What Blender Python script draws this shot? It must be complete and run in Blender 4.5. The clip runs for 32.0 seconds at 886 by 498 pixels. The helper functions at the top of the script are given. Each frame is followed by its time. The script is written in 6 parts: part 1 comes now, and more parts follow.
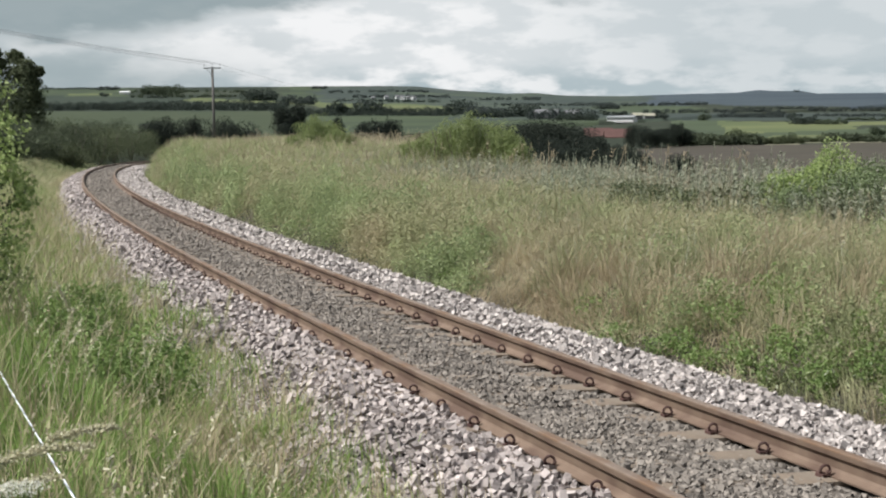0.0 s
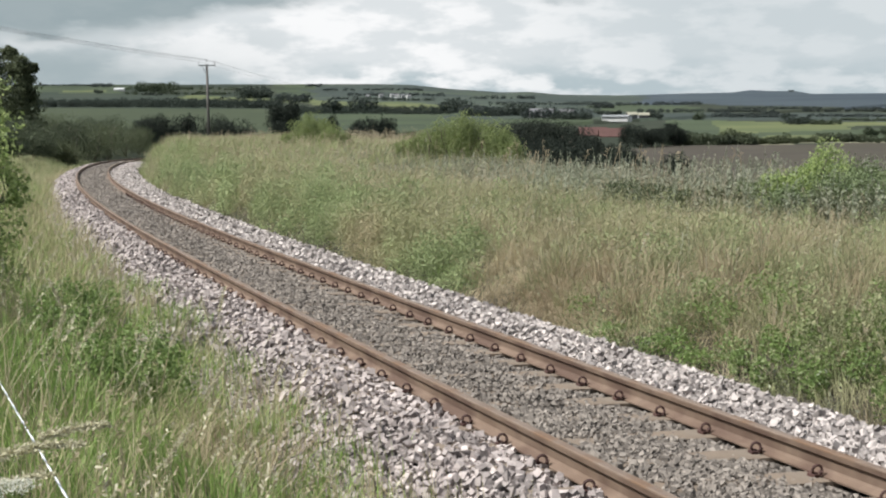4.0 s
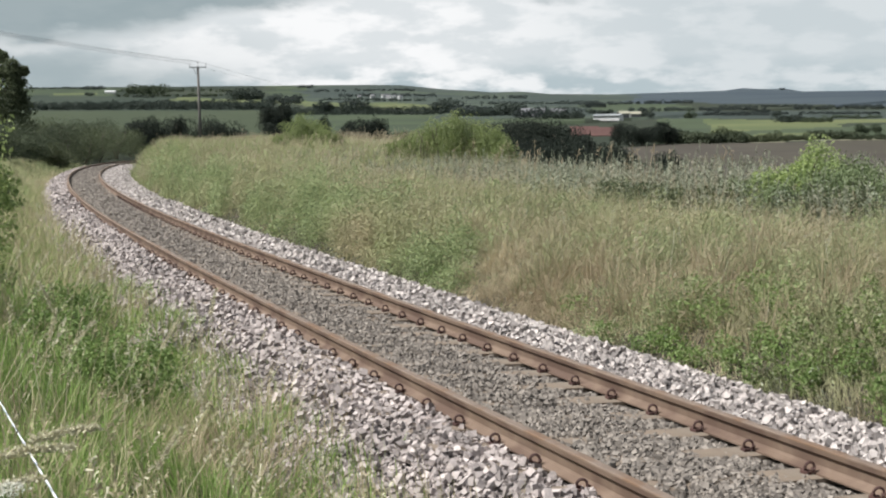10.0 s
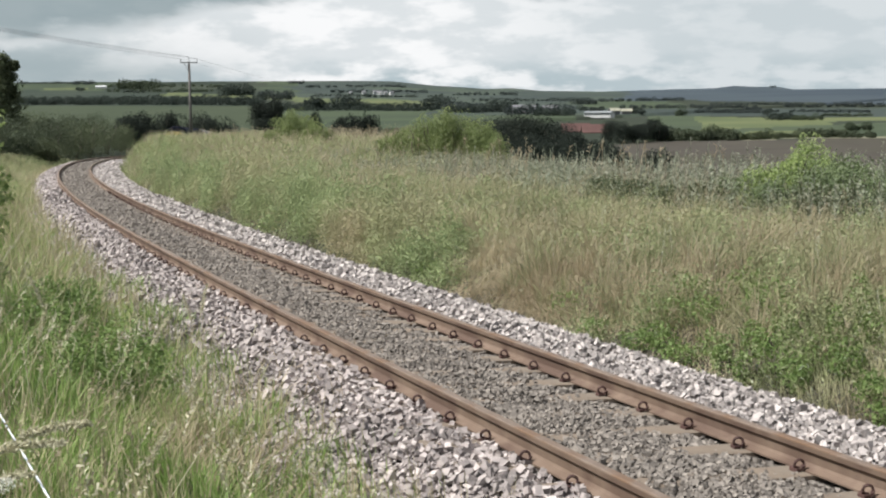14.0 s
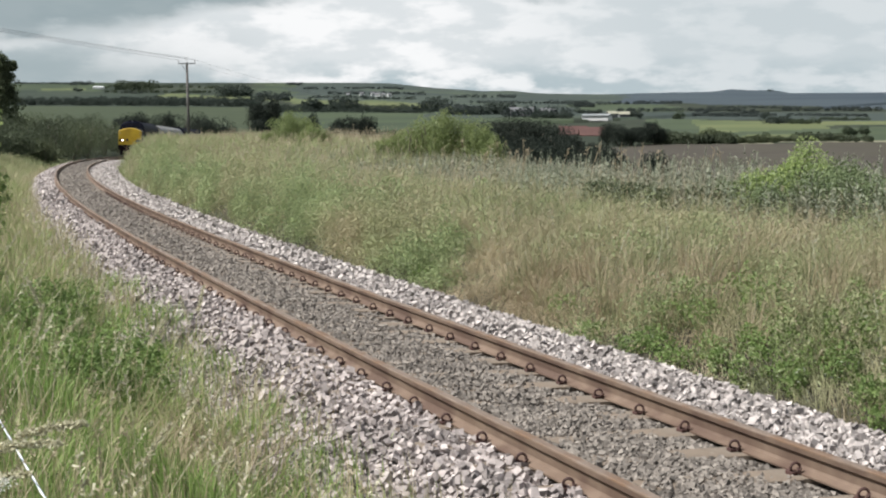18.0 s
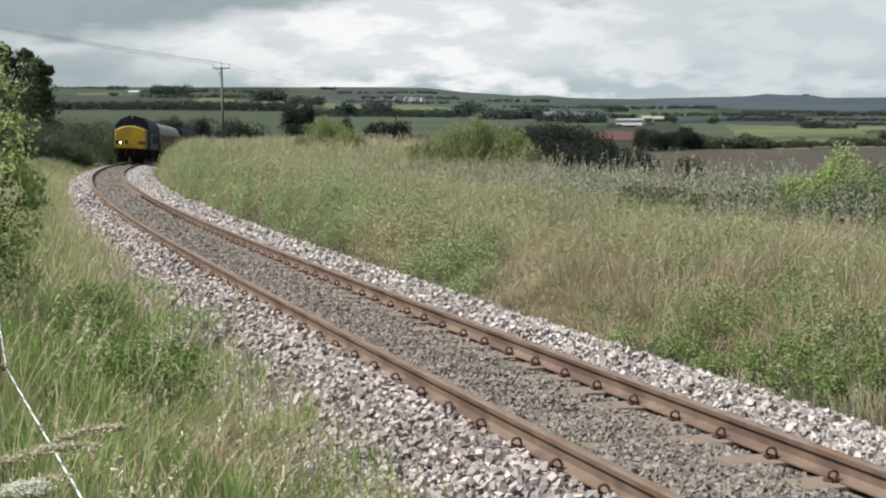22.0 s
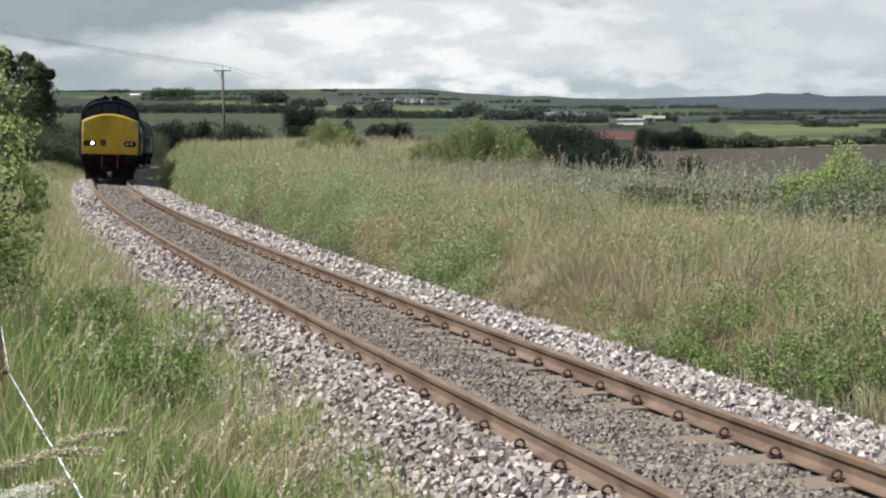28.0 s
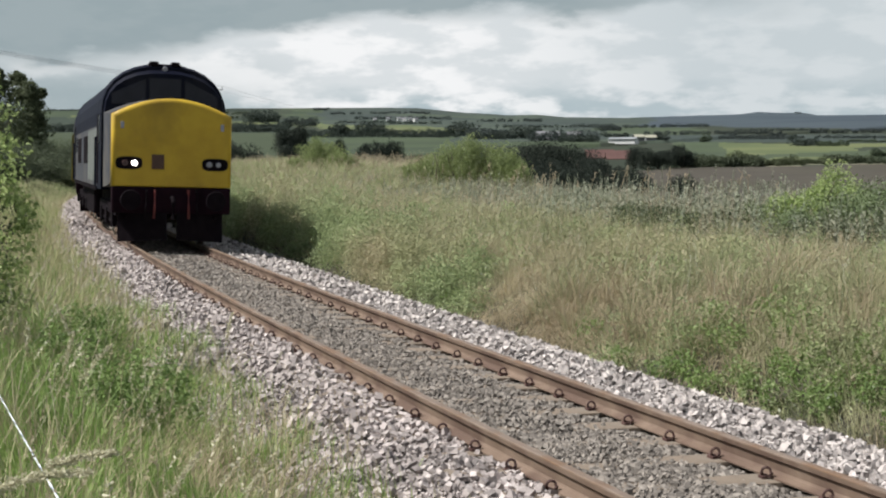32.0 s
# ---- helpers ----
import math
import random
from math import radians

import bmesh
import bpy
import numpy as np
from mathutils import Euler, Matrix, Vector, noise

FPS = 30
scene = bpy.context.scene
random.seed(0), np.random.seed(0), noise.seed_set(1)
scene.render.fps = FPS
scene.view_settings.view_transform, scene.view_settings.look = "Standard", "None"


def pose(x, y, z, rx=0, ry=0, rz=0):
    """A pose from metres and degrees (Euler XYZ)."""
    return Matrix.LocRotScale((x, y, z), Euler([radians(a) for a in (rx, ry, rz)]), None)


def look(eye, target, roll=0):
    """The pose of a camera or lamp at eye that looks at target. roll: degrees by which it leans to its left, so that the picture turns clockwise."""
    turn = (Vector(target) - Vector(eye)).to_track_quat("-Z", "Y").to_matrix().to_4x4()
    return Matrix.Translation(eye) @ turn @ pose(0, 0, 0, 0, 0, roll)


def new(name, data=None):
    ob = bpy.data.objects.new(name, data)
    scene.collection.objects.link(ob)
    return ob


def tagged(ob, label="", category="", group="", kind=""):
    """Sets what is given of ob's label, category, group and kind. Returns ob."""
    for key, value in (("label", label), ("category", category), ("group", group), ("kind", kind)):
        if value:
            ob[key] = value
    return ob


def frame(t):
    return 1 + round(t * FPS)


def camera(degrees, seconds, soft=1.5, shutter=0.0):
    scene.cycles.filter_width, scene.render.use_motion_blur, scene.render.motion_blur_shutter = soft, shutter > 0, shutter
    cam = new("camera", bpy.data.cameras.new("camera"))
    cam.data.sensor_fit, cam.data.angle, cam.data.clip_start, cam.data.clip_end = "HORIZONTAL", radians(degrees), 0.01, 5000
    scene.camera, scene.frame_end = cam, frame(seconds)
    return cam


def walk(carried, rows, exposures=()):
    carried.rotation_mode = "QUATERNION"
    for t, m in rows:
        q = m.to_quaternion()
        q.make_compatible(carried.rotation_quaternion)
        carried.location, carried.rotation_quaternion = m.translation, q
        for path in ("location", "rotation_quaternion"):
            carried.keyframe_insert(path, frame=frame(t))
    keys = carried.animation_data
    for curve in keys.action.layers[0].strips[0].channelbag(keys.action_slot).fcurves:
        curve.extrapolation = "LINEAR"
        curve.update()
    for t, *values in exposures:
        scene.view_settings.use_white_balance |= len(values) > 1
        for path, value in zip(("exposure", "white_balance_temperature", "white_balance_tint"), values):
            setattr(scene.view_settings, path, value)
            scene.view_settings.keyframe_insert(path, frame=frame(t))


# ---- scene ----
# ---------------------------------------------------------------- camera and its path
cam = camera(36.81, 32.0, soft=2.1)
walk(cam, [
    (0, pose(-0.0000, 0.0000, 1.9312, 84.1705, 0.8779, -0.0896)),
    (0.5, pose(0.0030, -0.0031, 1.9319, 84.2396, 1.0652, 0.0440)),
    (1, pose(0.0055, 0.0012, 1.9321, 84.1081, 1.1330, -0.1206)),
    (1.5, pose(0.0072, 0.0029, 1.9317, 84.0840, 0.9078, -0.1323)),
    (2, pose(0.0077, 0.0011, 1.9323, 84.0569, 0.7958, -0.0932)),
    (2.5, pose(0.0058, 0.0038, 1.9314, 84.1809, 0.7239, -0.1335)),
    (3, pose(0.0037, 0.0033, 1.9303, 84.1351, 0.8762, -0.0471)),
    (3.5, pose(0.0043, 0.0009, 1.9331, 84.1169, 0.6931, -0.2757)),
    (5.5, pose(0.0036, 0.0018, 1.9322, 84.0422, 0.4871, -0.2704)),
    (6, pose(0.0040, -0.0006, 1.9305, 84.0240, 0.6302, -0.2903)),
    (6.5, pose(0.0043, 0.0002, 1.9298, 83.8875, 0.7816, -0.3723)),
    (7, pose(0.0050, 0.0024, 1.9300, 83.8452, 0.8116, -0.4535)),
    (7.5, pose(0.0052, 0.0032, 1.9295, 83.8019, 0.9711, -0.4897)),
    (8, pose(0.0062, 0.0050, 1.9309, 83.9406, 0.9571, -0.4105)),
    (8.5, pose(0.0062, 0.0025, 1.9304, 83.9510, 0.8485, -0.4887)),
    (9, pose(0.0087, 0.0051, 1.9306, 84.0130, 0.8879, -0.5988)),
    (9.5, pose(0.0084, 0.0024, 1.9331, 84.1703, 0.8608, -0.7768)),
    (10, pose(0.0131, 0.0055, 1.9308, 84.1076, 1.0126, -0.6745)),
    (10.5, pose(0.0092, 0.0012, 1.9332, 84.0279, 0.7169, -0.8088)),
    (11, pose(0.0099, 0.0055, 1.9321, 83.9690, 0.5261, -0.8335)),
    (11.5, pose(0.0102, -0.0007, 1.9343, 84.1093, 0.7361, -0.7138)),
    (12, pose(0.0114, 0.0017, 1.9326, 84.0342, 0.6314, -0.8020)),
    (12.5, pose(0.0111, 0.0020, 1.9311, 83.9578, 0.5390, -0.9669)),
    (13, pose(0.0115, 0.0067, 1.9313, 84.0045, 0.5146, -1.0840)),
    (13.5, pose(0.0105, 0.0062, 1.9302, 84.0089, 0.7705, -1.0108)),
    (14, pose(0.0110, 0.0031, 1.9328, 83.9485, 0.7782, -1.0465)),
    (14.5, pose(0.0107, 0.0056, 1.9344, 84.0370, 0.4984, -1.0879)),
    (16.5, pose(0.0125, 0.0066, 1.9343, 84.1626, 0.6331, -1.2196)),
    (17, pose(0.0117, 0.0030, 1.9326, 84.1960, 0.7108, -1.2260)),
    (17.5, pose(0.0125, 0.0021, 1.9327, 84.1152, 0.8485, -1.1019)),
    (18, pose(0.0108, 0.0010, 1.9316, 84.0393, 0.5255, -1.1438)),
    (18.5, pose(0.0109, 0.0065, 1.9301, 84.0498, 0.6132, -0.8840)),
    (19, pose(0.0099, 0.0050, 1.9330, 84.0643, 0.6689, -0.7149)),
    (19.5, pose(0.0047, 0.0037, 1.9328, 83.9231, 0.6930, -0.7362)),
    (20, pose(0.0060, 0.0036, 1.9318, 83.8587, 0.5309, -0.5544)),
    (20.5, pose(0.0040, 0.0069, 1.9328, 84.0022, 0.6463, -0.3039)),
    (21, pose(-0.0007, 0.0055, 1.9327, 84.1214, 0.5628, -0.1648)),
    (21.5, pose(-0.0033, 0.0042, 1.9311, 84.1852, 0.5815, -0.0059)),
    (22, pose(-0.0048, 0.0065, 1.9333, 84.2441, 0.4922, 0.2800)),
    (22.5, pose(-0.0056, 0.0034, 1.9348, 84.3394, 0.7065, 0.4881)),
    (23, pose(-0.0058, 0.0055, 1.9340, 84.1749, 0.9113, 0.5632)),
    (23.5, pose(-0.0049, 0.0062, 1.9330, 84.1250, 0.8587, 0.3736)),
    (24, pose(-0.0045, 0.0072, 1.9316, 84.0176, 0.7516, 0.2955)),
    (24.5, pose(-0.0046, 0.0053, 1.9324, 84.0009, 0.8236, 0.5004)),
    (25, pose(-0.0046, 0.0073, 1.9295, 83.8865, 0.8518, 0.3581)),
    (25.5, pose(-0.0048, 0.0086, 1.9312, 83.9097, 0.6925, 0.3134)),
    (27.5, pose(-0.0018, 0.0080, 1.9346, 83.9986, 0.8007, 0.2630)),
    (28, pose(-0.0035, 0.0121, 1.9366, 84.2899, 0.8643, 0.3330)),
    (28.5, pose(-0.0050, 0.0102, 1.9357, 84.2959, 0.8321, 0.2601)),
    (29, pose(-0.0034, 0.0089, 1.9374, 84.4937, 0.6815, 0.2301)),
    (29.5, pose(-0.0026, 0.0110, 1.9358, 84.6609, 0.6906, 0.1828)),
    (30, pose(-0.0012, 0.0076, 1.9374, 84.5444, 0.8489, 0.1752)),
    (30.5, pose(-0.0054, 0.0088, 1.9377, 84.4826, 0.7105, 0.2562)),
    (31, pose(-0.0061, 0.0108, 1.9379, 84.4844, 0.6835, 0.2101)),
    (31.5, pose(-0.0030, 0.0150, 1.9398, 84.8306, 0.8188, 0.1467)),
    (32, pose(0.0026, 0.0144, 1.9437, 85.0928, 0.8563, -0.0169)),
], exposures=((0, 0.52), (1, 0.55), (2.5, 0.6), (20, 0.6), (23, 0.57), (25, 0.59), (28, 0.6), (30, 0.56), (32, 0.54)))

# ---------------------------------------------------------------- sky, sun
TO_SUN = Vector((-0.94, -0.22, 1.30)).normalized()


def sky_world():
    w = bpy.data.worlds.new("sky")
    w.use_nodes = True
    scene.world = w
    nt = w.node_tree
    nt.nodes.clear()
    N, L = nt.nodes.new, nt.links.new

    def math_node(op, a, b=None, c=None, clamp=False):
        n = N("ShaderNodeMath")
        n.operation, n.use_clamp = op, clamp
        for i, v in enumerate((a, b, c)):
            if v is None:
                continue
            if isinstance(v, (int, float)):
                n.inputs[i].default_value = v
            else:
                L(v, n.inputs[i])
        return n.outputs[0]

    def smooth(v, a, b):
        n = N("ShaderNodeMapRange")
        n.interpolation_type = "SMOOTHSTEP"
        L(v, n.inputs[0])
        n.inputs[1].default_value, n.inputs[2].default_value = a, b
        return n.outputs[0]

    def mixc(fac, a, b):
        n = N("ShaderNodeMix")
        n.data_type = "RGBA"
        if isinstance(fac, (int, float)):
            n.inputs[0].default_value = fac
        else:
            L(fac, n.inputs[0])
        for i, v in ((6, a), (7, b)):
            if isinstance(v, tuple):
                n.inputs[i].default_value = (*v, 1)
            else:
                L(v, n.inputs[i])
        return n.outputs[2]

    sky = N("ShaderNodeTexSky")
    sky.sky_type, sky.sun_disc = "NISHITA", False
    sky.sun_elevation = math.asin(TO_SUN.z)
    sky.sun_rotation = math.atan2(TO_SUN.x, TO_SUN.y)
    tc = N("ShaderNodeTexCoord")
    sep = N("ShaderNodeSeparateXYZ")
    L(tc.outputs["Generated"], sep.inputs[0])
    x, y, z = sep.outputs
    az = math_node("ARCTAN2", x, y)
    el = math_node("ARCSINE", z)
    # cloud sheets seen low over the land: wide and flat
    comb = N("ShaderNodeCombineXYZ")
    L(math_node("MULTIPLY", az, 7.0), comb.inputs[0])
    L(math_node("MULTIPLY", el, 19.0), comb.inputs[1])
    puffs = N("ShaderNodeTexNoise")
    puffs.inputs["Scale"].default_value, puffs.inputs["Detail"].default_value = 2.1, 7
    puffs.inputs["Roughness"].default_value = 0.54
    L(comb.outputs[0], puffs.inputs["Vector"])
    big = N("ShaderNodeTexNoise")
    big.inputs["Scale"].default_value, big.inputs["Detail"].default_value = 0.55, 3
    L(comb.outputs[0], big.inputs["Vector"])
    p, b = puffs.outputs[0], big.outputs[0]
    wob = math_node("MULTIPLY", math_node("SUBTRACT", p, 0.5), 0.05)
    wob2 = math_node("MULTIPLY", math_node("SUBTRACT", b, 0.5), 0.03)
    el2 = math_node("ADD", math_node("ADD", el, wob), wob2)
    # pale grey-blue low sky, a bright bank above it, a dark deck over that, higher towards the south
    low = mixc(smooth(el2, 0.012, 0.034), (0.50, 0.60, 0.645), (0.82, 0.865, 0.89))
    bank = mixc(smooth(p, 0.43, 0.57), low, (1.06, 1.07, 1.08))
    hazy = math_node("MULTIPLY", smooth(az, -0.06, -0.27), smooth(el2, 0.075, 0.03))
    bank = mixc(math_node("MULTIPLY", hazy, 0.92), bank, (0.40, 0.485, 0.515))
    greyer = mixc(math_node("MULTIPLY", smooth(az, -0.02, 0.24), 0.62), bank, (0.57, 0.655, 0.695))
    deck_edge = math_node("SUBTRACT", el2, math_node("MULTIPLY", smooth(az, -0.30, 0.0), 0.030))
    deck = math_node("MULTIPLY", smooth(deck_edge, 0.050, 0.068), smooth(az, 0.32, 0.08))
    cloud = mixc(math_node("MULTIPLY", deck, 0.88), greyer, (0.31, 0.395, 0.425))
    high = mixc(smooth(p, 0.35, 0.65), (0.20, 0.24, 0.28), (0.52, 0.55, 0.58))
    cloud = mixc(smooth(el, 0.11, 0.3), cloud, high)
    skyc = N("ShaderNodeMix")
    skyc.data_type, skyc.blend_type = "RGBA", "MULTIPLY"
    skyc.inputs[0].default_value = 1
    L(sky.outputs[0], skyc.inputs[6])
    skyc.inputs[7].default_value = (0.09, 0.09, 0.09, 1)
    blue = math_node("MULTIPLY", smooth(el, 0.12, 0.5), smooth(b, 0.5, 0.62))
    full = mixc(blue, cloud, skyc.outputs[2])
    bg = N("ShaderNodeBackground")
    L(full, bg.inputs[0])
    bg.inputs[1].default_value = 0.59
    L(bg.outputs[0], N("ShaderNodeOutputWorld").inputs[0])


sky_world()
sun = new("sun", bpy.data.lights.new("sun", "SUN"))
sun.data.energy, sun.data.angle, sun.data.color = 4.45, radians(0.6), (1.0, 0.975, 0.935)
sun.matrix_world = look(TO_SUN * 50, (0, 0, 0))


# ---------------------------------------------------------------- materials
def material(name, a, b, scale=8.0, rough=0.8, metal=0.0, bump=0.0, bump_scale=60.0, island=0.0, per_object=0.0,
             third=None, third_scale=0.6, third_edge=(0.45, 0.6), leaf=0.0, emit=None, spec=0.5):
    """Two colours mixed by noise, a third by patches, fine relief; leaf: share of light let through."""
    m = bpy.data.materials.new(name)
    m.use_nodes = True
    nt = m.node_tree
    nt.nodes.clear()
    N, L = nt.nodes.new, nt.links.new
    out = N("ShaderNodeOutputMaterial")
    bsdf = N("ShaderNodeBsdfPrincipled")
    tc = N("ShaderNodeTexCoord")

    def noise_at(s, detail=5):
        n = N("ShaderNodeTexNoise")
        n.inputs["Scale"].default_value, n.inputs["Detail"].default_value = s, detail
        L(tc.outputs["Object"], n.inputs["Vector"])
        return n.outputs[0]

    def ramp(v, lo, hi):
        n = N("ShaderNodeMapRange")
        L(v, n.inputs[0])
        n.inputs[1].default_value, n.inputs[2].default_value = lo, hi
        return n.outputs[0]

    def mixc(fac, p, q):
        n = N("ShaderNodeMix")
        n.data_type = "RGBA"
        L(fac, n.inputs[0])
        for i, v in ((6, p), (7, q)):
            if isinstance(v, tuple):
                n.inputs[i].default_value = (*v, 1)
            else:
                L(v, n.inputs[i])
        return n.outputs[2]

    grain = noise_at(scale)
    fac = ramp(grain, 0.3, 0.7)
    if island:
        g = N("ShaderNodeNewGeometry")
        mm = N("ShaderNodeMix")
        mm.inputs[0].default_value = island
        L(fac, mm.inputs[2])
        L(g.outputs["Random Per Island"], mm.inputs[3])
        fac = mm.outputs[0]
    if per_object:
        g = N("ShaderNodeObjectInfo")
        mm = N("ShaderNodeMix")
        mm.inputs[0].default_value = per_object
        L(fac, mm.inputs[2])
        L(g.outputs["Random"], mm.inputs[3])
        fac = mm.outputs[0]
    col = mixc(fac, a, b)
    if third:
        col = mixc(ramp(noise_at(third_scale, 4), *third_edge), col, third)
    L(col, bsdf.inputs["Base Color"])
    bsdf.inputs["Roughness"].default_value, bsdf.inputs["Metallic"].default_value = rough, metal
    bsdf.inputs["Specular IOR Level"].default_value = spec
    if bump:
        bn = N("ShaderNodeBump")
        bn.inputs["Strength"].default_value, bn.inputs["Distance"].default_value = min(1, bump), 0.02
        L(noise_at(bump_scale), bn.inputs["Height"])
        L(bn.outputs[0], bsdf.inputs["Normal"])
    if emit:
        bsdf.inputs["Emission Color"].default_value = (*emit[0], 1)
        bsdf.inputs["Emission Strength"].default_value = emit[1]
    if leaf:
        tr = N("ShaderNodeBsdfTranslucent")
        L(col, tr.inputs[0])
        mx = N("ShaderNodeMixShader")
        mx.inputs[0].default_value = leaf
        L(bsdf.outputs[0], mx.inputs[1])
        L(tr.outputs[0], mx.inputs[2])
        L(mx.outputs[0], out.inputs[0])
    else:
        L(bsdf.outputs[0], out.inputs[0])
    return m


# Soil darkened in colour so bare hollows between plants look like shaded gaps.
M_SOIL = material("shade_dark_soil", (0.030, 0.026, 0.018), (0.050, 0.044, 0.028), 3, 0.95, bump=0.6, bump_scale=9,
                  third=(0.036, 0.040, 0.020), third_scale=0.7)
# Pasture darkened in its colour for the cloud shadow over the valley.
M_PASTURE = material("cloud_dimmed_pasture", (0.044, 0.058, 0.036), (0.055, 0.069, 0.043), 0.05, 0.95, third=(0.057, 0.071, 0.043), third_scale=0.01, spec=0.1)
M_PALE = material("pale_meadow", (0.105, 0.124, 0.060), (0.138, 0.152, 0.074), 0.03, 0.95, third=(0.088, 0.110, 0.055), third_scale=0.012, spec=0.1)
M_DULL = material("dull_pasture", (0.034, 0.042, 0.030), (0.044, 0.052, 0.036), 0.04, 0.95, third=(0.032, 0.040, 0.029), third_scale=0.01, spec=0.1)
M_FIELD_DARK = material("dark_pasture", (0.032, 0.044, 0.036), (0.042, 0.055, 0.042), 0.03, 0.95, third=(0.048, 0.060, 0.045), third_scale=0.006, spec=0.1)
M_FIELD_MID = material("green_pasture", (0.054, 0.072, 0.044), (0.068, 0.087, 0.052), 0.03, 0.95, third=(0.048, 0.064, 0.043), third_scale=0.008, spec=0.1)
# Distance haze is mixed into this blue-grey green.
M_HAZE = material("haze_tinted_hillside", (0.042, 0.055, 0.051), (0.057, 0.072, 0.063), 0.012, 0.95, third=(0.066, 0.084, 0.062), third_scale=0.005, third_edge=(0.5, 0.6), spec=0.1)
M_PLOUGH = material("ploughed_soil", (0.061, 0.055, 0.046), (0.079, 0.071, 0.059), 0.12, 0.95, third=(0.066, 0.062, 0.047), third_scale=0.03, spec=0.1)
M_STUBBLE = material("stubble", (0.25, 0.245, 0.17), (0.20, 0.20, 0.14), 0.05, 0.95, spec=0.1)
# Moor blued in its base colour to stand for the haze before it.
M_HILL = material("haze_blue_moor_hill", (0.050, 0.066, 0.080), (0.066, 0.083, 0.094), 0.006, 0.95, third=(0.042, 0.056, 0.072), third_scale=0.002, spec=0.1)
# Wooded slope coloured darker to stand for cloud shadow on the hills.
M_WOODLAND = material("cloud_dimmed_slope", (0.024, 0.033, 0.026), (0.036, 0.046, 0.033), 0.02, 0.95, third=(0.045, 0.055, 0.039), third_scale=0.003, third_edge=(0.5, 0.56), spec=0.1)
M_STONE = material("pale_limestone_ballast", (0.135, 0.117, 0.112), (0.62, 0.55, 0.525), 9, 0.85, bump=0.35, bump_scale=70, island=0.8,
                   third=(0.11, 0.10, 0.094), third_scale=1.1, third_edge=(0.56, 0.85))
# Stone of the right shoulder, lighter than that of the left.
M_STONE_PALE = material("paler_limestone_ballast", (0.155, 0.139, 0.132), (0.65, 0.59, 0.56), 9, 0.85, bump=0.35, bump_scale=70, island=0.8,
                        third=(0.16, 0.145, 0.135), third_scale=1.1, third_edge=(0.6, 0.9))
M_STONE_DIRTY = material("oily_ballast", (0.095, 0.083, 0.072), (0.32, 0.285, 0.25), 9, 0.9, bump=0.35, bump_scale=70, island=0.85)
M_BED = material("ballast_fines", (0.065, 0.057, 0.05), (0.13, 0.115, 0.10), 14, 0.9, bump=1.0, bump_scale=30, third=(0.10, 0.085, 0.07), third_scale=1.5)
# Shoulder bed coloured dark: it paints the shade in gaps between the stones.
M_BED_GAP = material("ballast_bed_gap_dark", (0.045, 0.04, 0.037), (0.10, 0.09, 0.083), 16, 0.9, bump=1.0, bump_scale=22)
M_RUST = material("rusty_rail_steel", (0.145, 0.098, 0.07), (0.205, 0.148, 0.11), 5, 0.75, metal=0.1, bump=0.2, bump_scale=120,
                  third=(0.11, 0.07, 0.052), third_scale=2.0)
M_HEAD = material("worn_rail_head", (0.21, 0.155, 0.118), (0.28, 0.215, 0.17), 7, 0.5, metal=0.3, bump=0.1, bump_scale=90,
                  third=(0.22, 0.14, 0.09), third_scale=3)
M_CLIP = material("dark_rusty_clip_steel", (0.055, 0.028, 0.026), (0.095, 0.050, 0.042), 30, 0.7, metal=0.2, per_object=0.5)
M_CONCRETE = material("weathered_concrete", (0.145, 0.115, 0.088), (0.235, 0.185, 0.14), 9, 0.9, bump=0.3, bump_scale=40, per_object=0.4,
                      third=(0.20, 0.165, 0.13), third_scale=3)

M_GRASS = material("green_grass", (0.115, 0.205, 0.05), (0.41, 0.55, 0.18), 0.9, 0.6, island=0.6, leaf=0.4,
                   third=(0.44, 0.41, 0.20), third_scale=0.45, third_edge=(0.62, 0.9), spec=0.3)
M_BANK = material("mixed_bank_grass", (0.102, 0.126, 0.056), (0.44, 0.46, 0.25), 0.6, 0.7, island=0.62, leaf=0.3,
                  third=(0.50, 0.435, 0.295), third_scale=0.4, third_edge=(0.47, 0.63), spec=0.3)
M_DRY = material("brown_dead_grass", (0.25, 0.20, 0.13), (0.56, 0.475, 0.33), 1.0, 0.8, island=0.65, leaf=0.28, spec=0.2)
# Bank grass in a brighter copy; the far bank's sunlight is in the colour.
M_BANK_FAR = material("sun_tinted_far_grass", (0.20, 0.255, 0.105), (0.50, 0.53, 0.29), 0.4, 0.7, island=0.55, leaf=0.4,
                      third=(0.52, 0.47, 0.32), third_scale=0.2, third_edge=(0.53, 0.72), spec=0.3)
M_STRAW = material("dry_grass", (0.36, 0.33, 0.18), (0.58, 0.53, 0.34), 1.2, 0.75, island=0.6, leaf=0.25, spec=0.3)
M_SEED = material("grass_seed_heads", (0.33, 0.275, 0.185), (0.50, 0.44, 0.32), 2, 0.8, island=0.6, leaf=0.2, spec=0.2)
M_UMBEL = material("white_flower_petals", (0.58, 0.58, 0.50), (0.78, 0.78, 0.72), 6, 0.7, island=0.6, leaf=0.3, spec=0.2)
M_PLUME = material("cream_grass_plume", (0.46, 0.44, 0.31), (0.72, 0.68, 0.52), 6, 0.8, island=0.6, leaf=0.25, spec=0.2)
M_SHRUB = material("light_shrub_leaf", (0.14, 0.185, 0.07), (0.33, 0.385, 0.165), 1.0, 0.6, island=0.65, leaf=0.35, spec=0.3)
